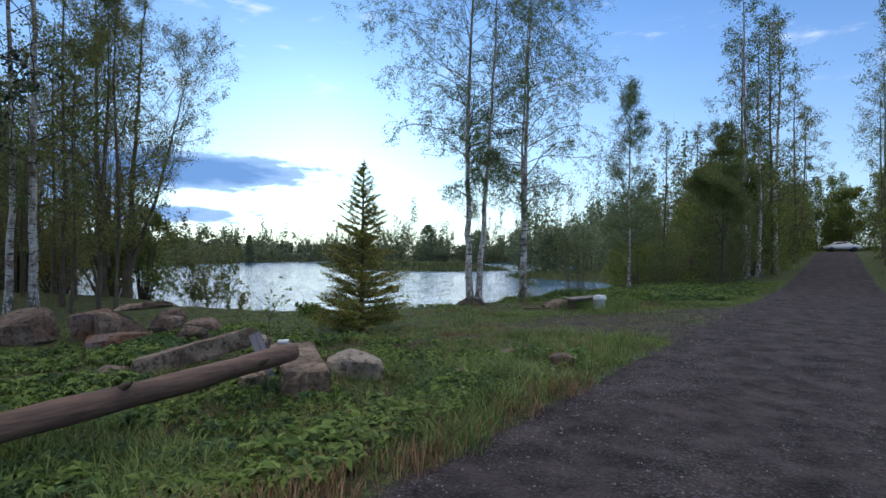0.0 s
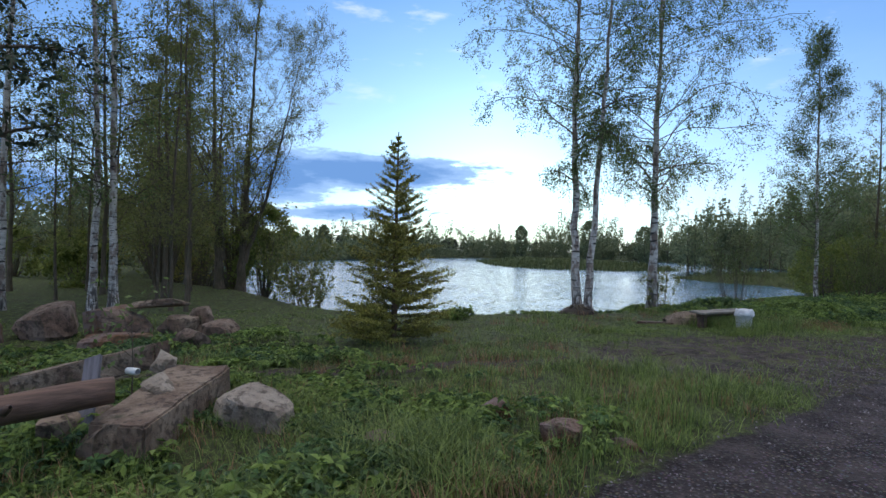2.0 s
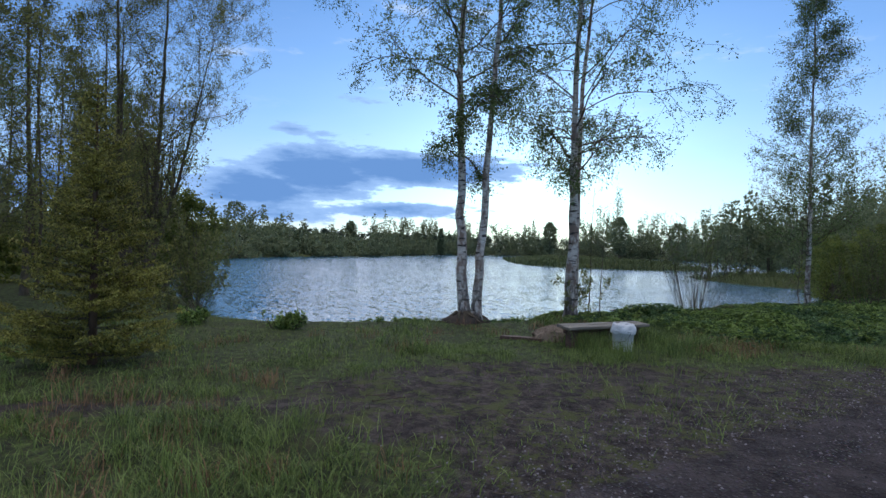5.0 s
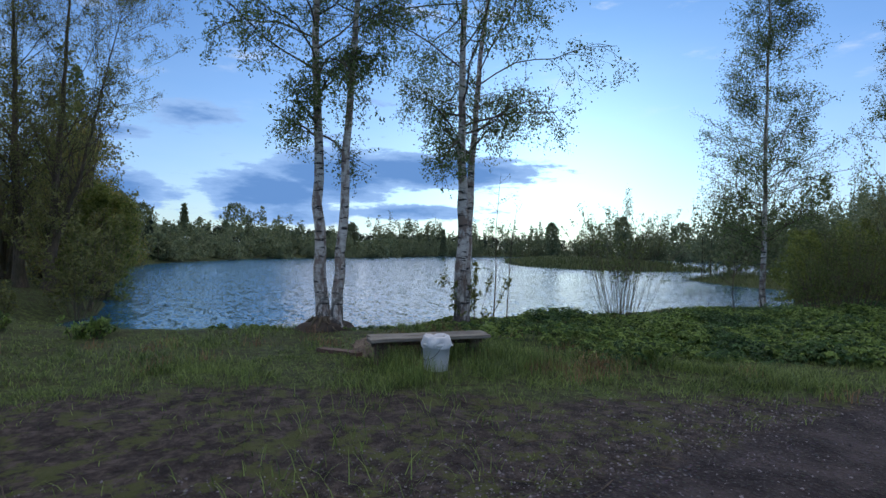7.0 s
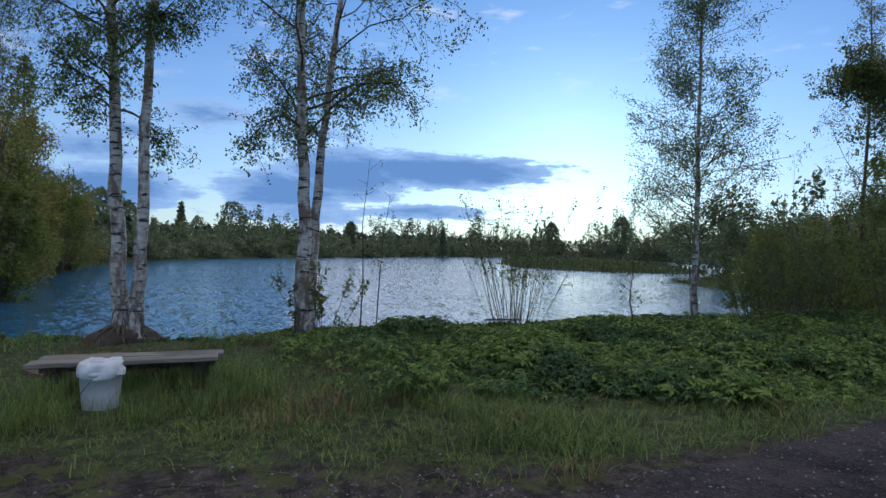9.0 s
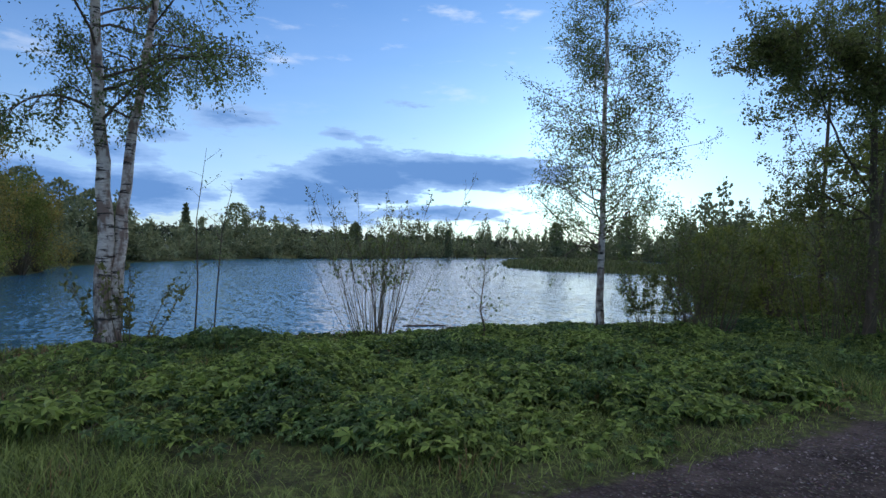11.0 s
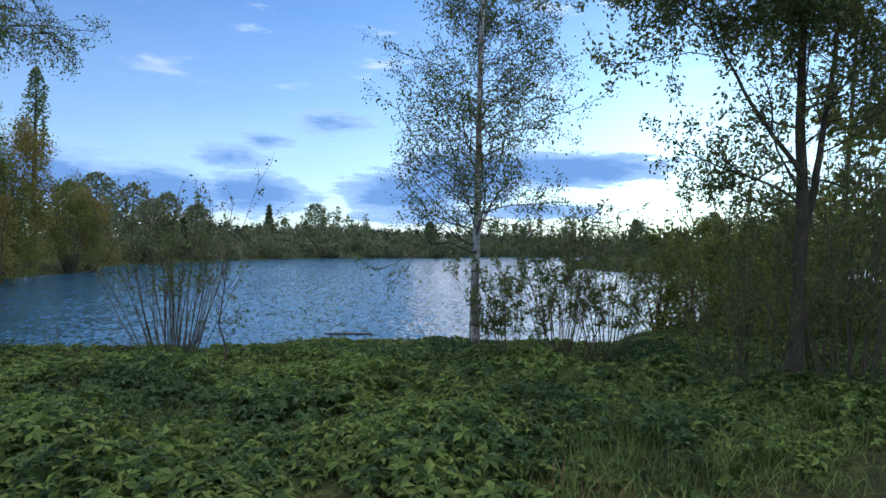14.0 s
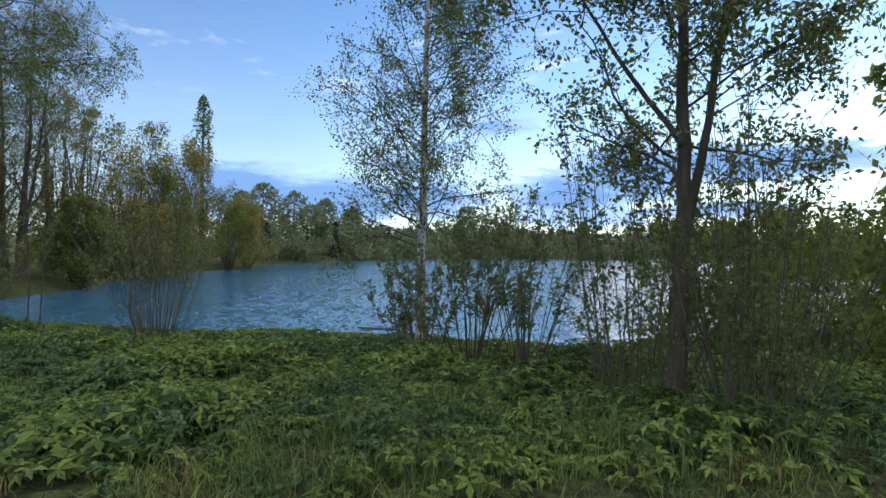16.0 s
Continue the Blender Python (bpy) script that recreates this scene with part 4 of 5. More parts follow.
for k, (x, y, t, w, n, mat) in enumerate(((-25.6, 10.9, 9.5, 2.3, 1900, M_ALDER_LEAF), (-29.5, 10.4, 7.6, 2.4, 2400, M_GOLD), (-27.6, 8.4, 9.0, 2.6, 2000, M_ALDER_LEAF),
                                          (-33.5, 9.3, 9.4, 3.0, 8000, M_LUSH), (-37.6, 9.8, 9.0, 3.1, 8000, M_GOLD), (-35.0, 10.2, 7.2, 2.4, 6000, M_LUSH), (-45.0, 12.0, 5.8, 2.4, 6000, M_GOLD), (-24.5, 11.9, 4.2, 1.9, 5000, M_LUSH),
                                          (-42.0, 11.6, 6.4, 2.4, 6000, M_LUSH), (-31.0, 11.2, 4.6, 2.0, 5000, M_GOLD))):
    lush(np.random.default_rng(440 + k), "full golden-green alder at the wooded point", on(x, y), t, w, int(n * 1.5), 0.085, mat, "alder_tree", "tree", "leafy alders on the point", 0.12)
rr = np.random.default_rng(460)
for k in range(5):
    x, y = rr.uniform(-36, -19.5), rr.uniform(-3, 7.0)
    lush(np.random.default_rng(461 + k), "dark undergrowth bush in the shade of the wood", on(x, y), rr.uniform(1.4, 2.8), rr.uniform(1.2, 2.2), 2400, 0.11, M_LUSH, group="undergrowth of the wood")


# ---------------------------------------------------------------- blocks, stones and timber
def rock_mesh(r, size, cuts=3, rough=0.12, boxy=0.5):
    """An irregular block with worn edges."""
    bm = bmesh.new()
    bmesh.ops.create_cube(bm, size=1.0)
    bmesh.ops.subdivide_edges(bm, edges=bm.edges[:], cuts=cuts, use_grid_fill=True)
    off = Vector(r.uniform(-50, 50, 3))
    tilt = [(unit(r.normal(size=3)), r.uniform(0.34, 0.52)) for _ in range(9)]
    for v in bm.verts:
        p = v.co.copy()
        ball = p.normalized() * 0.66
        p = p.lerp(ball, (1 - boxy) * 0.6)
        for nrm, d in tilt:
            over = p.dot(Vector(nrm)) - d
            if over > 0:
                p -= Vector(nrm) * over
        p += noise.noise_vector(p * 1.6 + off) * rough * 0.7 + noise.noise_vector(p * 7.0 + off) * rough * 0.3
        v.co = Vector((p.x * size[0], p.y * size[1], p.z * size[2]))
    return bm


def rock(r, name, label, place, size, turn, material, boxy=0.5, tilt=(0, 0), group="", rough=0.12, category="stone"):
    root = thing(name, label, category, place, 0, group)
    root.matrix_world = pose(*place, tilt[0], tilt[1], turn)
    me_ob = part("stone_body", rock_mesh(r, size, 5, rough, boxy), material, root, smooth=False)
    return root


def block(name, label, corners, drop, material, r, category="concrete block"):
    """A block from the four corners of its top and its thickness, with chipped edges."""
    c = np.array(corners, float)
    mid = c.mean(0)
    root = thing(name, label, category, tuple(mid - np.array([0, 0, drop])))
    bm = bmesh.new()
    top = [bm.verts.new(Vector(p - mid) + Vector((0, 0, drop))) for p in c]
    low = [bm.verts.new(Vector(p - mid)) for p in c]
    bm.faces.new(top)
    bm.faces.new(low[::-1])
    for i in range(4):
        j = (i + 1) % 4
        bm.faces.new((top[i], low[i], low[j], top[j]))
    bmesh.ops.recalc_face_normals(bm, faces=bm.faces[:])
    bmesh.ops.bevel(bm, geom=bm.edges[:], offset=0.018, segments=2, affect="EDGES")
    bmesh.ops.triangulate(bm, faces=bm.faces[:])
    for _ in range(3):
        bmesh.ops.subdivide_edges(bm, edges=[e for e in bm.edges if e.calc_length() > 0.09], cuts=1)
        bmesh.ops.triangulate(bm, faces=bm.faces[:])
    off = Vector(r.uniform(-50, 50, 3))
    for v in bm.verts:
        v.co += noise.noise_vector(v.co * 5 + off) * 0.018 + noise.noise_vector(v.co * 16 + off) * 0.007
    part("block_body", bm, material, root, smooth=False)
    return root


R = np.random.default_rng(201)
block("concrete_slab", "long brown concrete slab with a crumbling side, half sunk in weeds",
      [(-4.58, 4.30, 0.17), (-6.05, 5.30, 0.24), (-6.40, 4.80, 0.23), (-4.96, 3.98, 0.16)], 0.5, M_CONCRETE, R)
block("concrete_beam", "tilted old concrete beam lying across the rubble",
      [(-7.28, 3.46, 0.08), (-6.58, 4.68, 0.44), (-6.76, 4.86, 0.44), (-7.52, 3.62, 0.08)], 0.27, M_CONCRETE, R)
rock(R, "broken_block", "pale broken concrete block beside the slab", (-5.12, 5.22, -0.02), (0.72, 0.44, 0.46), 38, M_STONE_PALE, 0.75, (8, -6), "rubble blocks", 0.09)
rock(R, "broken_block", "pale broken concrete lump lying on the slab", (-5.55, 4.55, 0.2), (0.34, 0.22, 0.16), 10, M_STONE_PALE, 0.6, (5, 10), "rubble blocks")
rock(R, "broken_block", "small pale broken lump behind the slab", (-6.35, 4.75, 0.27), (0.26, 0.2, 0.2), 50, M_STONE_PALE, 0.6, (0, 10), "rubble blocks")
rock(R, "broken_block", "brown concrete lump under the log end", (-4.95, 4.08, 0.0), (0.36, 0.3, 0.34), 20, M_CONCRETE, 0.9, (0, 0), "rubble blocks")
rock(R, "broken_block", "brown concrete lump under the log end", (-5.35, 3.95, -0.02), (0.46, 0.4, 0.32), 70, M_CONCRETE, 0.7, (6, 0), "rubble blocks")
rock(R, "broken_block", "grey weathered lump beside the trail", (-7.35, 3.2, -0.12), (0.55, 0.4, 0.34), 10, M_STONE, 0.5, (0, 0), "rubble blocks")
rock(R, "field_stone", "brown rounded stone in the grass", (-3.35, 5.55, -0.08), (0.26, 0.22, 0.18), 40, M_STONE_RED, 0.3, (0, 0), "stones in the verge")
rock(R, "field_stone", "brown stone capped with dry grass", (-3.8, 5.85, -0.1), (0.40, 0.32, 0.26), 0, M_STONE_RED, 0.3, (0, 0), "stones in the verge")
rock(R, "field_stone", "pinkish brown stone between tall grass", (-3.05, 6.95, -0.02), (0.34, 0.3, 0.34), 30, M_STONE_RED, 0.4, (0, 0), "stones in the verge")
rock(R, "field_stone", "pinkish brown stone between tall grass", (-3.87, 7.0, 0.0), (0.3, 0.24, 0.26), 80, M_STONE_RED, 0.4, (0, 0), "stones in the verge")
rock(R, "field_stone", "flat brown stone at the road edge", (-2.75, 7.35, -0.06), (0.3, 0.25, 0.16), 30, M_STONE_RED, 0.4, (0, 0), "stones in the verge")

pile = (  # place, size, turn, boxiness, tone, wording
    ((-12.4, 3.9, 0.0), (1.15, 0.9, 0.85), 30, 0.45, M_STONE, "large grey boulder in front of the wood"),
    ((-12.1, 3.0, -0.15), (0.6, 0.6, 0.5), 10, 0.5, M_STONE_RED, "reddish boulder beside the trail"),
    ((-11.75, 4.8, -0.02), (0.7, 0.5, 0.62), 60, 0.6, M_STONE_RED, "brown block in the rubble pile"),
    ((-11.2, 5.0, 0.05), (0.75, 0.55, 0.55), 80, 0.7, M_STONE, "dark block in the rubble pile"),
    ((-10.9, 5.7, 0.02), (0.6, 0.6, 0.5), 15, 0.7, M_CONCRETE, "brown block in the rubble pile"),
    ((-11.15, 5.5, 0.42), (1.0, 0.6, 0.16), 55, 0.9, M_CONCRETE, "flat slab lying on the rubble pile"),
    ((-10.6, 6.3, -0.08), (0.7, 0.5, 0.4), 40, 0.7, M_STONE, "low block at the end of the rubble pile"),
    ((-9.95, 5.75, -0.1), (0.55, 0.42, 0.42), 20, 0.6, M_STONE, "rounded grey block in front of the rubble pile"),
    ((-10.6, 4.75, -0.12), (1.0, 0.4, 0.3), 70, 0.7, M_STONE_RED, "low reddish block in front of the rubble pile"),
    ((-11.6, 6.3, 0.0), (0.7, 0.5, 0.5), 0, 0.6, M_STONE, "block at the back of the rubble pile"),
)
for place, size, turn, boxy, mat, text in pile:
    rock(R, "rubble_block", text, place, size, turn, mat, boxy, (R.uniform(-6, 6), R.uniform(-6, 6)), "rubble pile by the wood", 0.10)


def make_log():
    root = thing("fallen_log", "long peeled weathered log resting on the rubble", "log", (-4.85, 2.6, 0.28))
    line = np.array([(0.62, -5.2, -0.16), (0.35, -3.0, -0.12), (0.14, -1.3, -0.04), (0.02, 0.2, 0.02), (-0.18, 1.55, 0.08)])
    t = np.linspace(0, 1, 40)
    k = np.linspace(0, 1, len(line))
    fine = np.stack([np.interp(t, k, line[:, c]) for c in range(3)], 1)
    fine[1:-1] = (fine[:-2] + fine[1:-1] * 2 + fine[2:]) / 4
    bm = bmesh.new()
    sides = 18
    r = np.random.default_rng(205)
    rows = []
    for i, p in enumerate(fine):
        rad = 0.110 - 0.008 * t[i] + 0.004 * math.sin(i * 0.9)
        ring = []
        for j in range(sides):
            a = j * 2 * math.pi / sides
            w = rad * (1 + 0.03 * math.sin(3 * a + i * 0.2) + 0.015 * noise.noise(Vector((math.cos(a), math.sin(a), i * 0.25)) * 2))
            ring.append(bm.verts.new((p[0] + math.cos(a) * w, p[1], p[2] + math.sin(a) * w)))
        rows.append(ring)
    for a, b2 in zip(rows[:-1], rows[1:]):
        for j in range(sides):
            bm.faces.new((a[j], a[(j + 1) % sides], b2[(j + 1) % sides], b2[j]))
    bm.faces.new(rows[0])
    bm.faces.new(rows[-1][::-1])
    bmesh.ops.recalc_face_normals(bm, faces=bm.faces[:])
    part("log_body", bm, M_LOG, root)
    knot = Tubes()
    for y in (-1.9, -0.4, 0.9):
        knot.add([(0.1, y, 0.08), (0.17, y + 0.03, 0.12), (0.19, y + 0.04, 0.13)], [0.035, 0.025, 0.012], 7)
    solid("knot", knot.mesh("knot"), M_LOG, root, kind="stuff")


make_log()


def board(name, label, category, a, b, wide, thick, material, side=(0, 0, 1), wob=0.01):
    """A sawn board from a to b."""
    a, b = Vector(a), Vector(b)
    x = (b - a).normalized()
    y = Vector(side).cross(x).normalized()
    z = x.cross(y)
    root = thing(name, label, category)
    root.matrix_world = Matrix((( x.x, y.x, z.x, a.x), (x.y, y.y, z.y, a.y), (x.z, y.z, z.z, a.z), (0, 0, 0, 1)))
    ln = (b - a).length
    bm = bmesh.new()
    bmesh.ops.create_cube(bm, size=1.0)
    bmesh.ops.subdivide_edges(bm, edges=bm.edges[:], cuts=5, use_grid_fill=True)
    for v in bm.verts:
        v.co = Vector(((v.co.x + 0.5) * ln, v.co.y * wide, v.co.z * thick))
        v.co += noise.noise_vector(v.co * 4 + Vector(a) * 3) * wob
    part("board_body", bm, material, root, smooth=False)
    return root


board("plank", "blue-grey weathered plank leaning over the rubble", "plank", (-5.62, 4.06, 0.52), (-4.96, 3.93, -0.24), 0.13, 0.03, M_PLANK, (0.79, -0.6, 0.2))
pipe = thing("pipe_piece", "short white plastic pipe lying on the rubble", "pipe", (-5.5, 4.3, 0.40))
g = Tubes()
g.add([(0, 0, 0), (0.01, 0.0, 0), (0.13, 0.05, 0.01), (0.14, 0.054, 0.01)], [0.01, 0.03, 0.03, 0.024], 12)
solid("pipe_body", g.mesh("pipe_body"), M_PIPE, pipe)

# the bench: thick weathered boards on two short posts
BENCH_A, BENCH_B = Vector((-6.43, 15.14, 0.23)), Vector((-6.2, 16.78, 0.23))


def make_bench():
    along_v = (BENCH_B - BENCH_A).normalized()
    across = Vector((0, 0, 1)).cross(along_v).normalized()
    turn = math.degrees(math.atan2(along_v.y, along_v.x))
    root = thing("bench", "low bench of grey weathered boards with grass grown up round it", "bench", (BENCH_A.x, BENCH_A.y, height(BENCH_A.x, BENCH_A.y)), turn)
    up = 0.24 - height(BENCH_A.x, BENCH_A.y)
    ln = (BENCH_B - BENCH_A).length
    r = np.random.default_rng(211)
    for k in range(2):
        bm = bmesh.new()
        bmesh.ops.create_cube(bm, size=1.0)
        bmesh.ops.subdivide_edges(bm, edges=bm.edges[:], cuts=7, use_grid_fill=True)
        for v in bm.verts:
            x, y = (v.co.x + 0.5) * ln + (0.03 if k else -0.02), (k - 0.5) * 0.215 + v.co.y * 0.205
            v.co = Vector((x, y + 0.012 * noise.noise(Vector((x * 3, k * 9.0, 0))), up - 0.02 + v.co.z * 0.045 + 0.012 * noise.noise(Vector((x * 2.0, y * 3, 3.0 + k)))))
        bmesh.ops.bevel(bm, geom=[e for e in bm.edges if e.calc_face_angle(0) > 1.0], offset=0.006, segments=1, affect="EDGES")
        part("seat_board", bm, M_BENCH, root, smooth=False)
    for x in (0.18, ln - 0.2):
        bm = bmesh.new()
        bmesh.ops.create_cone(bm, cap_ends=True, segments=14, radius1=0.10, radius2=0.09, depth=up - 0.04)
        for v in bm.verts:
            v.co += noise.noise_vector(v.co * 5 + Vector((x, 0, 0))) * 0.015 + Vector((x, 0, (up - 0.04) / 2 - 0.02))
        part("post", bm, M_LOG, root, smooth=False)
    bm = bmesh.new()
    bmesh.ops.create_cube(bm, size=1.0)
    for v in bm.verts:
        v.co = Vector((ln / 2 + v.co.x * (ln - 0.1), v.co.y * 0.05 + 0.02, up - 0.085 + v.co.z * 0.08))
    part("beam", bm, M_LOG, root, smooth=False)


make_bench()


def make_bucket():
    root = thing("bucket", "white plastic bucket with a bag over its rim, by the bench", "bucket", (-5.72, 15.73, height(-5.72, 15.73) - 0.05))
    root.matrix_world = root.matrix_world @ Matrix.Diagonal((1.06, 1.06, 1.14, 1.0))
    def lathe(profile, sides=36, wave=0.0, seed=0):
        bm = bmesh.new()
        rows = []
        for z, rad in profile:
            rows.append([bm.verts.new((math.cos(a) * (rad + wave * noise.noise(Vector((math.cos(a) * 3, math.sin(a) * 3, z * 14 + seed)))),
                                       math.sin(a) * (rad + wave * noise.noise(Vector((math.cos(a) * 3, math.sin(a) * 3, z * 14 + seed)))), z + wave * 0.8 * noise.noise(Vector((math.cos(a) * 2, math.sin(a) * 2, z * 9 + seed + 7)))))
                         for a in (j * 2 * math.pi / sides for j in range(sides))])
        for a, b2 in zip(rows[:-1], rows[1:]):
            for j in range(sides):
                bm.faces.new((a[j], a[(j + 1) % sides], b2[(j + 1) % sides], b2[j]))
        return bm
    body = lathe(((0.0, 0.0), (0.0, 0.12), (0.01, 0.13), (0.17, 0.146), (0.31, 0.158), (0.315, 0.17), (0.34, 0.172), (0.345, 0.162), (0.34, 0.152), (0.05, 0.125), (0.04, 0.0)))
    part("bucket_body", body, M_BUCKET, root)
    bag = lathe(((0.30, 0.168), (0.315, 0.171), (0.34, 0.17), (0.365, 0.164), (0.39, 0.158), (0.412, 0.152), (0.42, 0.135), (0.38, 0.115), (0.24, 0.105)), 48, 0.03, 3)
    part("bag", bag, M_BAG, root, "crumpled thin white bag")
    handle = Tubes()
    a = np.linspace(-0.1, math.pi + 0.1, 18)
    handle.add(np.column_stack([np.cos(a) * 0.185, -0.06 - np.sin(a) * 0.09, 0.30 - np.sin(a) * 0.13]), np.full(18, 0.0035), 6)
    solid("handle", handle.mesh("handle"), M_PLANK, root)


make_bucket()
rock(np.random.default_rng(214), "mossy_block", "low mossy brown block half sunk in the grass behind the bench", (-6.98, 15.95, -0.03), (1.35, 0.34, 0.36), 68, M_CONCRETE, 0.85, (3, 2), "", 0.12, "concrete block")

board("board", "old dark board lying by the birch roots", "plank", (-7.75, 14.95, height(-7.75, 14.95) + 0.02), (-7.05, 15.3, height(-7.05, 15.3) + 0.04), 0.16, 0.07, M_LOG)
floating = board("floating_log", "thin dark branch floating in the water by the bank", "log", (-14.7, 25.75, WATER + 0.0), (-14.4, 27.0, WATER + 0.01), 0.07, 0.05, M_LOG)


def make_stump_mound():
    """The mossy root mound of the two birches."""
    root = thing("root_mound", "mossy earth mound with bare roots under the birch pair", "roots", (-10.2, 15.82, -0.26))
    bm = bmesh.new()
    bmesh.ops.create_icosphere(bm, subdivisions=4, radius=1.0)
    for v in bm.verts:
        p = v.co
        v.co = Vector((p.x * 0.5, p.y * 0.58, p.z * 0.25)) + noise.noise_vector(p * 2.5) * 0.06
    part("mound", bm, M_SOIL, root, "brown mossy earth")
    r = np.random.default_rng(221)
    g = Tubes()
    for k in range(13):
        a = r.uniform(0, 6.283)
        p = bent(r, (math.cos(a) * 0.12, math.sin(a) * 0.2, 0.28), (math.cos(a), math.sin(a), -0.45), r.uniform(0.3, 0.6), 7, 0.12, -0.06)
        g.add(p, np.linspace(0.04, 0.008, 8), 6)
    solid("root_web", g.mesh("root_web"), M_ALDER, root, kind="stuff")


make_stump_mound()

# the silver car far up the road
def make_car():
    x, y = 0.1, 93.0
    root = thing("car", "small silver car standing across the road far away", "car", (x, y, height(x, y)), 12)
    bm = bmesh.new()
    side = [(-2.0, 0.35), (-2.0, 0.75), (-1.3, 0.88), (-0.7, 1.32), (0.6, 1.36), (1.2, 0.95), (1.9, 0.85), (2.05, 0.6), (2.05, 0.35)]
    rows = []
    for yy in (-0.8, 0.8):
        rows.append([bm.verts.new((px_, yy * (0.85 if pz > 1.0 else 1.0), pz)) for px_, pz in side])
    bm.faces.new(rows[0])
    bm.faces.new(rows[1][::-1])
    for i in range(len(side)):
        j = (i + 1) % len(side)
        bm.faces.new((rows[0][i], rows[1][i], rows[1][j], rows[0][j]))
    bmesh.ops.recalc_face_normals(bm, faces=bm.faces[:])
    bmesh.ops.bevel(bm, geom=bm.edges[:], offset=0.06, segments=2, affect="EDGES")
    part("body", bm, M_CAR, root)
    for s in (-1, 1):
        bm = bmesh.new()
        vs = [bm.verts.new((px_, s * (0.80 - (pz - 0.9) * 0.24), pz)) for px_, pz in ((-1.1, 0.94), (-0.62, 1.26), (0.5, 1.3), (0.95, 0.98))]
        bm.faces.new(vs)
        bmesh.ops.solidify(bm, geom=bm.faces[:], thickness=0.03)
        part("side_window", bm, M_GLASS_DARK, root)
        for wx in (-1.25, 1.3):
            bm = bmesh.new()
            bmesh.ops.create_cone(bm, cap_ends=True, segments=20, radius1=0.32, radius2=0.32, depth=0.2, matrix=Matrix.Translation((wx, s * 0.72, 0.31)) @ Matrix.Rotation(radians(90), 4, "X"))
            part("wheel", bm, M_TYRE, root)


make_car()


# ---------------------------------------------------------------- ground cover
def scatter(r, box, n, keep):
    p = np.column_stack([r.uniform(box[0], box[1], n), r.uniform(box[2], box[3], n)])
    return p[r.uniform(0, 1, n) < keep(p)]


def value_noise(p, scale, seed=0.0):
    x, y = p[:, 0] * scale + seed, p[:, 1] * scale + seed * 1.7
    return 0.5 + 0.25 * (np.sin(x + 1.7 * np.sin(y * 0.73)) + np.sin(y * 1.31 + 1.1 * np.cos(x * 0.87 + 2.0)))


def herb_zone(p):
    x, y = p[:, 0], p[:, 1]
    s = lake_distance(p)
    right = smooth(y, 17.2, 20.5) * smooth(ROAD_L - 0.15 - (1 - smooth(y, 19, 22)) * 1.2 - x + 0.5 * (value_noise(p, 3.3, 11) - 0.5), 0.0, 1.3)
    right = right * (1 - 0.8 * smooth(x, -5.2, -2.5) * smooth(y, 26, 29))
    left = (1 - smooth(y, 6.5, 8.2)) * smooth(ROAD_L - 0.25 - x, 0.0, 0.5) * (value_noise(p, 1.7) > 0.22)
    bank = (1 - smooth(s, 0.9, 1.5)) * (value_noise(p, 2.3, 4) > 0.55) * 0.7
    path = smooth(edge_distance(p, TRAIL, False), 0.2, 0.45)
    return np.clip(np.maximum(np.maximum(right, left * 0.8), bank), 0, 1) * (s > 0.5) * path * (1 - dirt_mask(p))


def leaf_patch(r, name, p, base, tall, k_size, mat, text):
    """Lobed leaves on short stalks, three a plant."""
    vs, fs, cnt = [], [], 0
    lobes = 5
    for k in range(3):
        a0 = r.uniform(0, 6.283, len(p))
        reach = tall * r.uniform(0.3, 0.7, len(p))
        c = np.column_stack([p[:, 0] + np.cos(a0) * reach, p[:, 1] + np.sin(a0) * reach, base + tall * r.uniform(0.7, 1.05, len(p))])
        size = k_size * r.uniform(0.04, 0.10, len(p)) * (1 + 0.3 * value_noise(p, 2.7, 5))
        tilt = unit(np.column_stack([np.cos(a0) * 0.45, np.sin(a0) * 0.45, np.ones(len(p))]) + r.normal(size=(len(p), 3)) * 0.22)
        u = unit(np.cross(tilt, r.normal(size=(len(p), 3))))
        w = np.cross(tilt, u)
        for j in range(lobes):
            g = (j - (lobes - 1) / 2) * 1.05 + r.normal(size=len(p)) * 0.12
            dirn = np.cos(g)[:, None] * u + np.sin(g)[:, None] * w
            side = np.cross(tilt, dirn)
            L = (size * (1.0 - 0.12 * abs(j - 2)))[:, None]
            tip = c + dirn * L - tilt * L * 0.28
            q = np.stack([c, c + dirn * L * 0.55 + side * L * 0.24 + tilt * L * 0.04, tip, c + dirn * L * 0.55 - side * L * 0.24 + tilt * L * 0.04], 1)
            vs.append(q.reshape(-1, 3))
            fs.append(np.arange(len(p) * 4).reshape(-1, 4) + cnt)
            cnt += len(p) * 4
        # the stalk
        foot = np.column_stack([p, base - 0.02])
        sd = np.column_stack([-np.sin(a0), np.cos(a0), np.zeros(len(p))]) * 0.003
        vs.append(np.stack([foot - sd, foot + sd, c + sd * 0.6, c - sd * 0.6], 1).reshape(-1, 3))
        fs.append(np.arange(len(p) * 4).reshape(-1, 4) + cnt)
        cnt += len(p) * 4
    solid(name, raw_mesh(name, np.concatenate(vs), np.concatenate(fs)), mat, kind="stuff", label=text, category="plants")


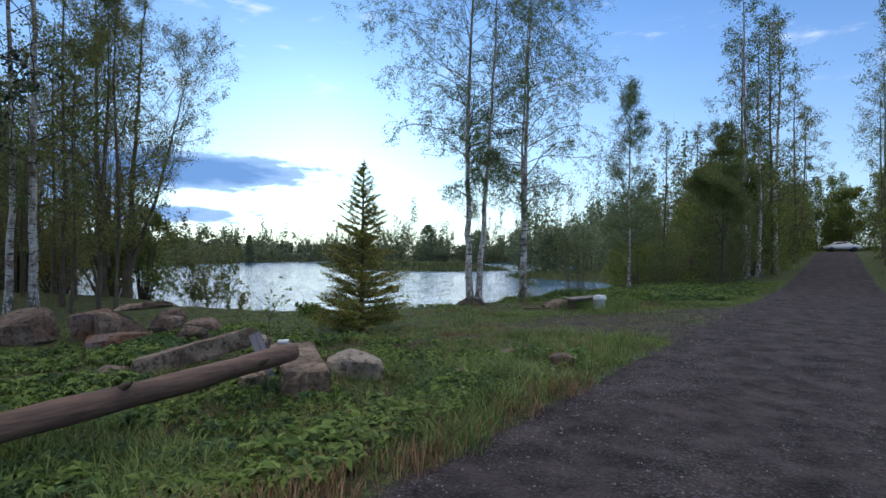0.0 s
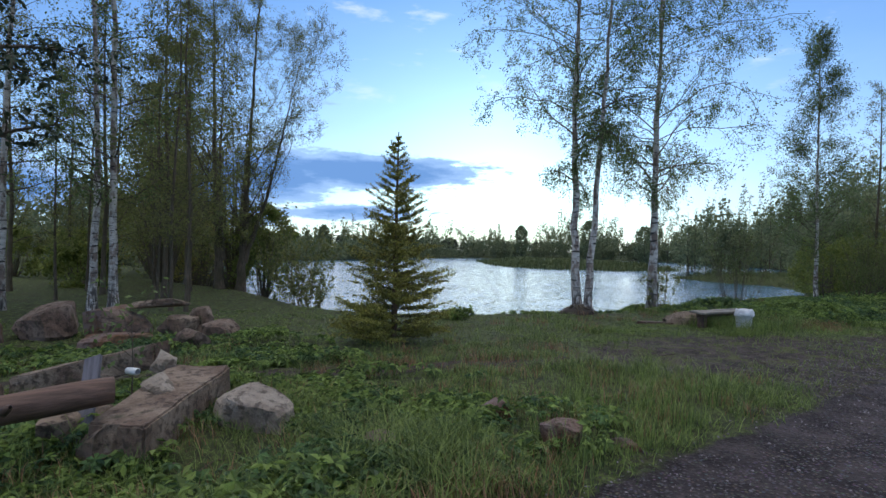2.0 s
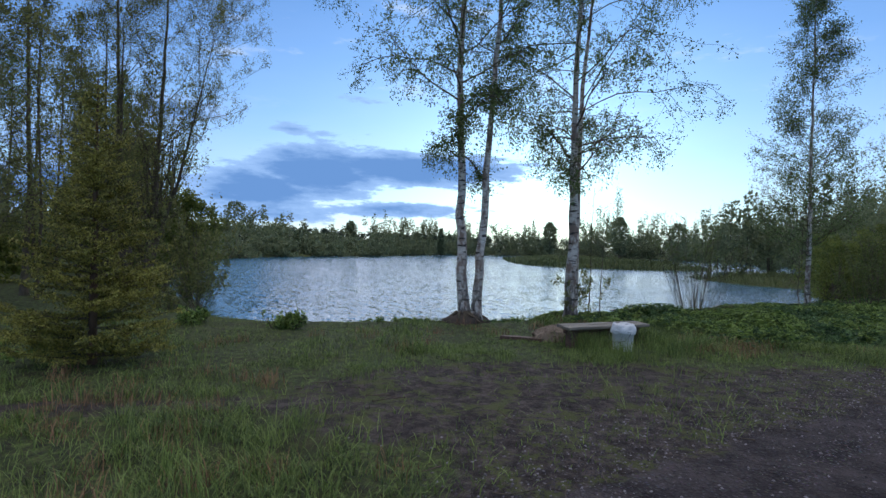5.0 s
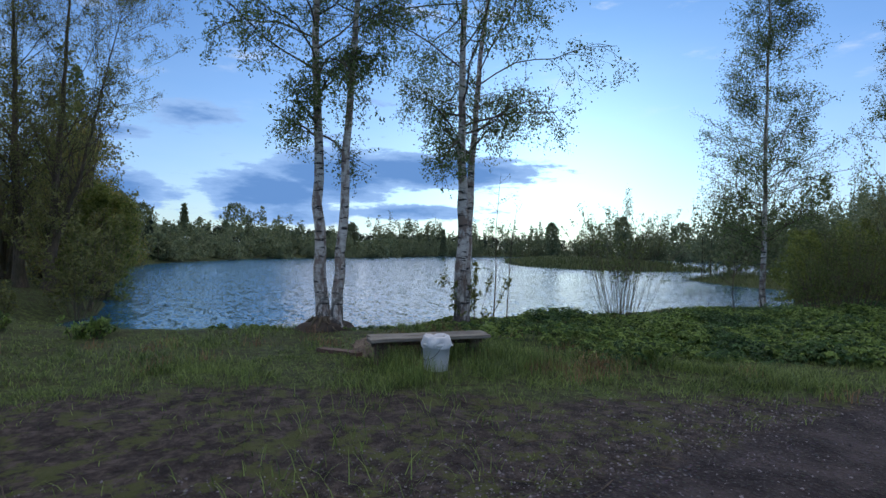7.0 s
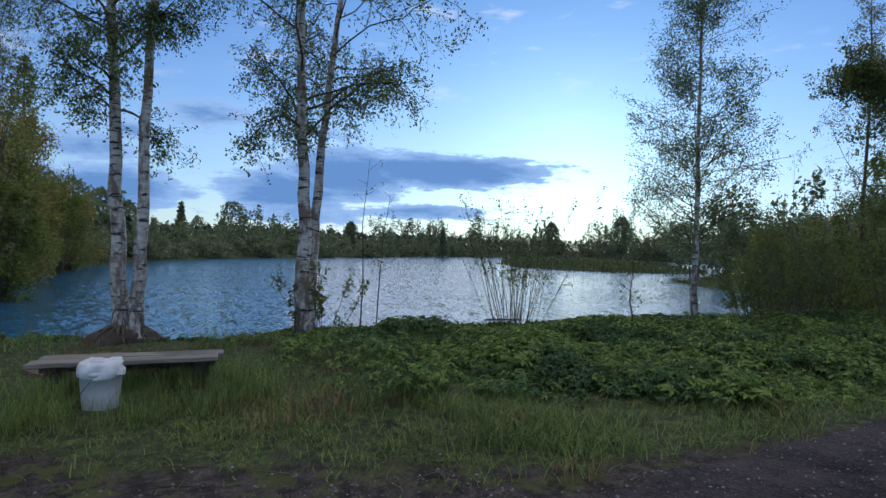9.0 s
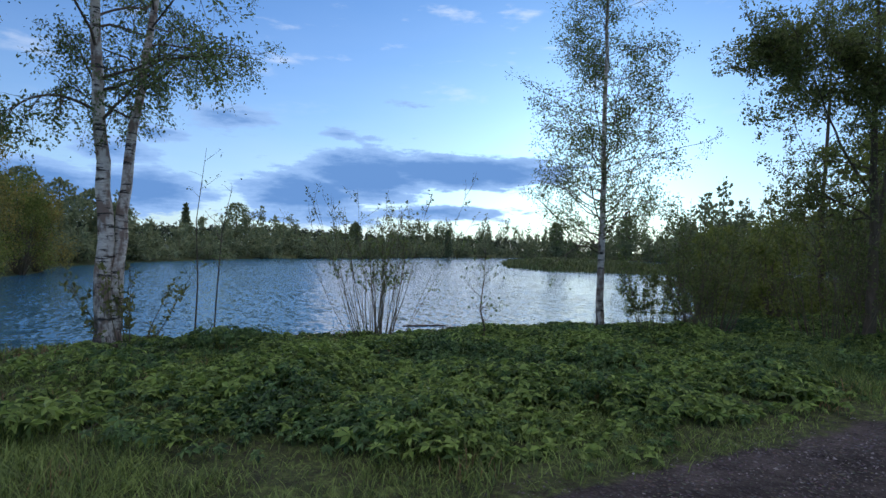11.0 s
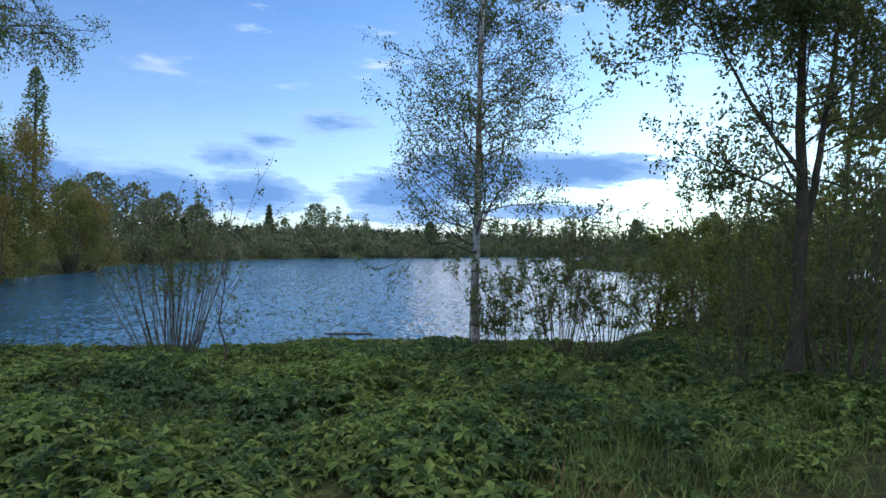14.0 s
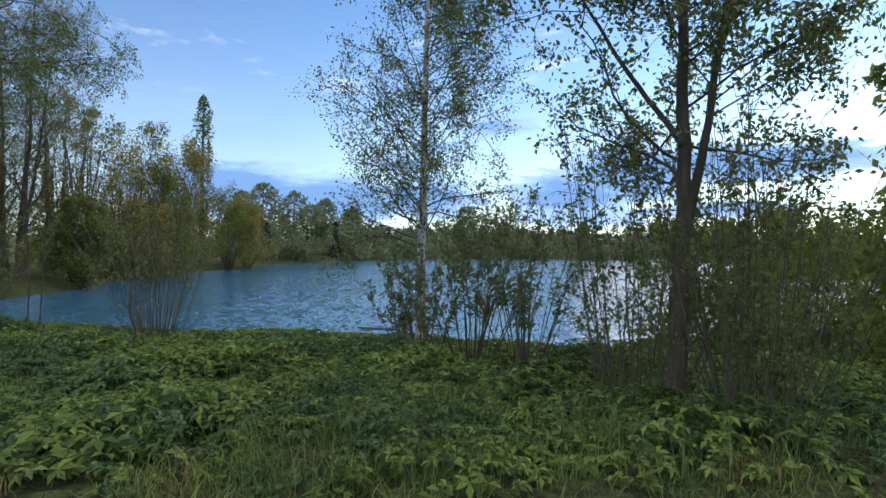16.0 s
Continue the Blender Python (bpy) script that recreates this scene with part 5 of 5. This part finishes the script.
def make_herbs():
    """Low plants with lobed leaves."""
    r = np.random.default_rng(301)
    p = np.concatenate([scatter(r, (-11, -2.3, -1.5, 9), 17000, herb_zone), scatter(r, (-11.5, -2.3, 9, 34), 46000, herb_zone)])
    d = np.abs(p[:, 0])
    keep = r.uniform(0, 1, len(p)) < np.clip(1.25 - d * 0.07, 0.35, 1)
    p = p[keep]
    base = ground_height(p)
    tall = (0.08 + 0.26 * value_noise(p, 2.1, 9) ** 1.6) * r.uniform(0.7, 1.25, len(p))
    gap = value_noise(p, 4.3, 2) * 0.6 + value_noise(p, 9.0, 5) * 0.4
    pick = r.uniform(0, 1, len(p)) < 0.25 + 0.75 * smooth(gap, 0.28, 0.5)
    p, base, tall = p[pick], base[pick], tall[pick]
    tall *= 1 - 0.35 * (p[:, 1] < 9)
    tall *= np.where(p[:, 1] > 12, 0.45 + 0.55 * smooth(ROAD_L - p[:, 0], 0.3, 1.9), 1.0)
    tall *= 0.25 + 0.75 * smooth(lake_distance(p), 1.0, 2.8)
    low = value_noise(p, 1.3, 14) * 0.6 + value_noise(p, 3.7, 21) * 0.4 + r.normal(size=len(p)) * 0.17 > 0.55
    leaf_patch(r, "herb_carpet", p[low], base[low], tall[low], 0.82, M_HERB_DARK, "carpet of low blue-green plants with small lobed leaves")
    leaf_patch(r, "herb_carpet", p[~low], base[~low], tall[~low], 1.1, M_HERB, "carpet of low bright green plants with lobed leaves")


def blades(r, p, tall, lean, wide, base=None):
    n = len(p)
    base = ground_height(p) - 0.01 if base is None else base
    a = r.uniform(0, 6.283, n)
    d = np.column_stack([np.cos(a), np.sin(a), np.zeros(n)])
    s = np.column_stack([-np.sin(a), np.cos(a), np.zeros(n)]) * (wide * r.uniform(0.6, 1.2, n))[:, None]
    foot = np.column_stack([p, base])
    h, l = tall[:, None], (lean * tall)[:, None]
    up = np.array([0, 0, 1.0])
    m = foot + up * h * 0.6 + d * l * 0.35
    t = foot + up * h + d * l
    v = np.stack([foot - s, foot + s, m + s * 0.8, m - s * 0.8, t + s * 0.12, t - s * 0.12], 1).reshape(-1, 3)
    i = np.arange(n)[:, None] * 6
    f = np.concatenate([i + np.array([[0, 1, 2, 3]]), i + np.array([[3, 2, 4, 5]])])
    return v, f


def grass_zone(p):
    x, y = p[:, 0], p[:, 1]
    s = lake_distance(p)
    verge = smooth(ROAD_L + 0.12 - x + 0.25 * (value_noise(p, 3.1) - 0.5), 0.0, 0.3)
    g = verge * (1 - 0.92 * dirt_mask(p)) * (s > 0.45)
    path = smooth(edge_distance(p, TRAIL, False), 0.12, 0.4)
    g = g * smooth(np.hypot(x + 5.55, y - 15.8), 0.2, 0.5)
    return g * path * (0.15 + 0.85 * smooth(value_noise(p, 2.6, 3) * 0.6 + value_noise(p, 7.1, 8) * 0.4, 0.3, 0.7))


def make_grass():
    r = np.random.default_rng(311)
    near = scatter(r, (-7.5, -2.0, -1.5, 24), 230000, grass_zone)
    far = scatter(r, (-15, -7.5, 1, 34), 90000, grass_zone)
    right = scatter(r, (-7.5, -2.0, 24, 36), 32000, grass_zone)
    for name, p, wide, k in (("grass_near", near, 0.0028, 1.15), ("grass_far", far, 0.0045, 0.9), ("grass_right", right, 0.0035, 1.2)):
        lush = value_noise(p, 1.1, 6)
        tall = (0.035 + 0.075 * lush ** 2) * r.uniform(0.6, 1.5, len(p)) * k
        tall *= np.where((p[:, 1] > 6.3) & (p[:, 1] < 9.0) & (p[:, 0] > -4.6), 1.6, 1.0) * np.where((p[:, 1] < 6.3) & (p[:, 0] > -7.0), 1.8, 1.0)
        v, f = blades(r, p, tall, r.uniform(0.4, 1.7, len(p)), np.full(len(p), wide * 1.35))
        solid(name, raw_mesh(name, v, f), M_GRASS, kind="stuff", label="short green meadow grass", category="grass")
    # taller tufts: points gathered round centres
    def tufts(name, centres, count, spread, lo, hi, mat, text, wide=0.0028):
        c = np.repeat(centres, count, 0)
        p = c + r.normal(size=c.shape) * spread
        p = p[(lake_distance(p) > 0.35) & (p[:, 0] < ROAD_L + 0.1)]
        v, f = blades(r, p, r.uniform(lo, hi, len(p)), r.uniform(0.15, 0.9, len(p)), np.full(len(p), wide))
        solid(name, raw_mesh(name, v, f), mat, kind="stuff", label=text, category="grass")
    verge = scatter(r, (-5.2, -2.5, 6.0, 9.3), 34, lambda q: np.ones(len(q)))
    foot = scatter(r, (-6.2, -5.0, 14.9, 17.4), 60, lambda q: np.hypot(q[:, 0] + 5.6, q[:, 1] - 15.75) > 0.42)
    mixed = scatter(r, (-9.8, -2.8, 2, 31), 170, lambda q: grass_zone(q) * 0.9)
    bench = np.array([(BENCH_A.x, BENCH_A.y)]) + np.outer(r.uniform(0, 1, 40), (BENCH_B.x - BENCH_A.x, BENCH_B.y - BENCH_A.y)) + r.normal(size=(40, 2)) * 0.16
    tufts("tall_grass", np.concatenate([verge, foot, mixed, bench]), 34, 0.07, 0.14, 0.34, M_GRASS, "taller green grass tufts")
    late = scatter(r, (-5.5, -2.7, 26.5, 31), 90, lambda q: np.ones(len(q)))
    tufts("tall_grass", late, 40, 0.10, 0.15, 0.36, M_GRASS, "taller grass under the goat willow")
    dry1 = scatter(r, (-3.1, -2.25, 0.6, 6.4), 110, lambda q: np.ones(len(q)))
    dry2 = scatter(r, (-6.3, -4.4, 16.6, 18.6), 22, lambda q: np.ones(len(q)))
    dry4 = scatter(r, (-7.0, -2.6, 1.0, 9.5), 120, lambda q: np.ones(len(q)))
    dry3 = scatter(r, (-9.8, -2.6, 1, 32), 190, lambda q: (lake_distance(q) > 0.8) * (1 - dirt_mask(q)))
    tufts("dry_grass", np.concatenate([dry1, dry2, dry3, dry4]), 38, 0.10, 0.04, 0.19, M_STRAW, "tufts of brown dry grass from last year", 0.0034)
    edge = scatter(r, (-12.5, -8, 11, 32), 260, lambda q: (lake_distance(q) < 1.1) & (lake_distance(q) > 0.3))
    tufts("shore_grass", edge, 20, 0.12, 0.07, 0.18, M_GRASS, "grass hanging over the lake bank", 0.004)


def make_reeds():
    """Low reed and sedge on the flat island and along the point."""
    r = np.random.default_rng(321)
    p = scatter(r, (-95, -40, 58, 94), 42000, lambda q: (signed(q, ISLE) < 0.2) * 1.0)
    z = ground_height(p)
    v, f = blades(r, p, r.uniform(0.25, 0.7, len(p)), r.uniform(0.1, 0.5, len(p)), np.full(len(p), 0.05), z)
    solid("island_reeds", raw_mesh("island_reeds", v, f), M_REED, kind="stuff", label="yellow-green sedge on the flat island", category="reeds")
    q = scatter(r, (-33, -8, 32, 72), 60000, lambda q: ((lake_distance(q) > 0.1) & (lake_distance(q) < 9)) * 1.0)
    v, f = blades(r, q, r.uniform(0.12, 0.45, len(q)), r.uniform(0.1, 0.7, len(q)), np.full(len(q), 0.012))
    solid("point_sedge", raw_mesh("point_sedge", v, f), M_REED, kind="stuff", label="rough sedge on the low point in the bay", category="reeds")


def make_gravel():
    """Loose stones on the road."""
    r = np.random.default_rng(331)
    def keep(q):
        side = np.exp(-((q[:, 0] - (ROAD_L + 0.35)) / 0.5) ** 2)
        return np.clip(0.18 + 0.8 * side, 0, 1) * (value_noise(q, 2.0, 1) * 0.7 + 0.3)
    p = scatter(r, (ROAD_L - 0.35, ROAD_R, 0.2, 27), 110000, keep)
    q = scatter(r, (-4.8, ROAD_L, 10, 18), 26000, lambda s: dirt_mask(s) * smooth(s[:, 0], -4.2, -2.4))
    p = np.concatenate([p, q])
    n = len(p)
    size = 0.004 + 0.010 * r.uniform(0, 1, n) ** 3
    octa = np.array([(1, 0, 0), (0, 1, 0), (-1, 0, 0), (0, -1, 0), (0, 0, 0.7), (0, 0, -0.7)], float)
    tri = np.array([(0, 1, 4), (1, 2, 4), (2, 3, 4), (3, 0, 4), (1, 0, 5), (2, 1, 5), (3, 2, 5), (0, 3, 5)])
    a = r.uniform(0, 6.283, n)
    c, s = np.cos(a), np.sin(a)
    o = octa[None] * r.uniform(0.6, 1.4, (n, 6, 3)) * size[:, None, None]
    x = o[..., 0] * c[:, None] - o[..., 1] * s[:, None]
    y = o[..., 0] * s[:, None] + o[..., 1] * c[:, None]
    v = np.stack([x + p[:, :1], y + p[:, 1:], o[..., 2] + (ground_height(p) + size * 0.2)[:, None]], -1).reshape(-1, 3)
    f = (tri[None] + np.arange(n)[:, None, None] * 6).reshape(-1, 3)
    solid("gravel", raw_mesh("gravel", v, f), M_PEBBLE, kind="stuff", label="loose grey gravel on the road", category="gravel")


def pebble(n):
    rnd = n.add("ShaderNodeNewGeometry").outputs["Random Per Island"]
    return {"Base Color": n.ramp(rnd, ((0.0, (0.03, 0.024, 0.026)), (0.7, (0.09, 0.075, 0.079)), (1.0, (0.28, 0.25, 0.265)))), "Roughness": 0.85}


M_PEBBLE = surface("gravel stones", pebble)
make_herbs()
make_grass()
make_reeds()
make_gravel()


def make_twigs():
    r = np.random.default_rng(341)
    g = Tubes()
    for k in range(150):
        if k < 90:
            x, y = r.uniform(-6.5, -2.0), r.uniform(10, 19)
        else:
            x, y = r.uniform(-5.5, -2.6), r.uniform(1.0, 5.5)
        a = r.uniform(0, 6.283)
        p = bent(r, (x, y, height(x, y) + 0.015), (math.cos(a), math.sin(a), 0.02 if k < 90 else 0.25), r.uniform(0.08, 0.4), 4, 0.12)
        g.add(p, np.linspace(0.006, 0.003, 5), 4)
    solid("fallen_twigs", g.mesh("fallen_twigs"), M_TWIG, kind="stuff", label="thin dark fallen twigs on the dirt", category="twigs")


make_twigs()
for k, (x, y, s) in enumerate(((-10.9, 12.0, 0.35), (-12.1, 10.4, 0.3), (-10.6, 17.7, 0.3))):
    bush(np.random.default_rng(351 + k), "herb_clump", "rounded dark green clump of leafy plants on the bank", on(x, y, 0.0), 26, s, 0.9, 900, 0.05, M_HERB, 0.2, "leafy clumps on the bank", "plant")
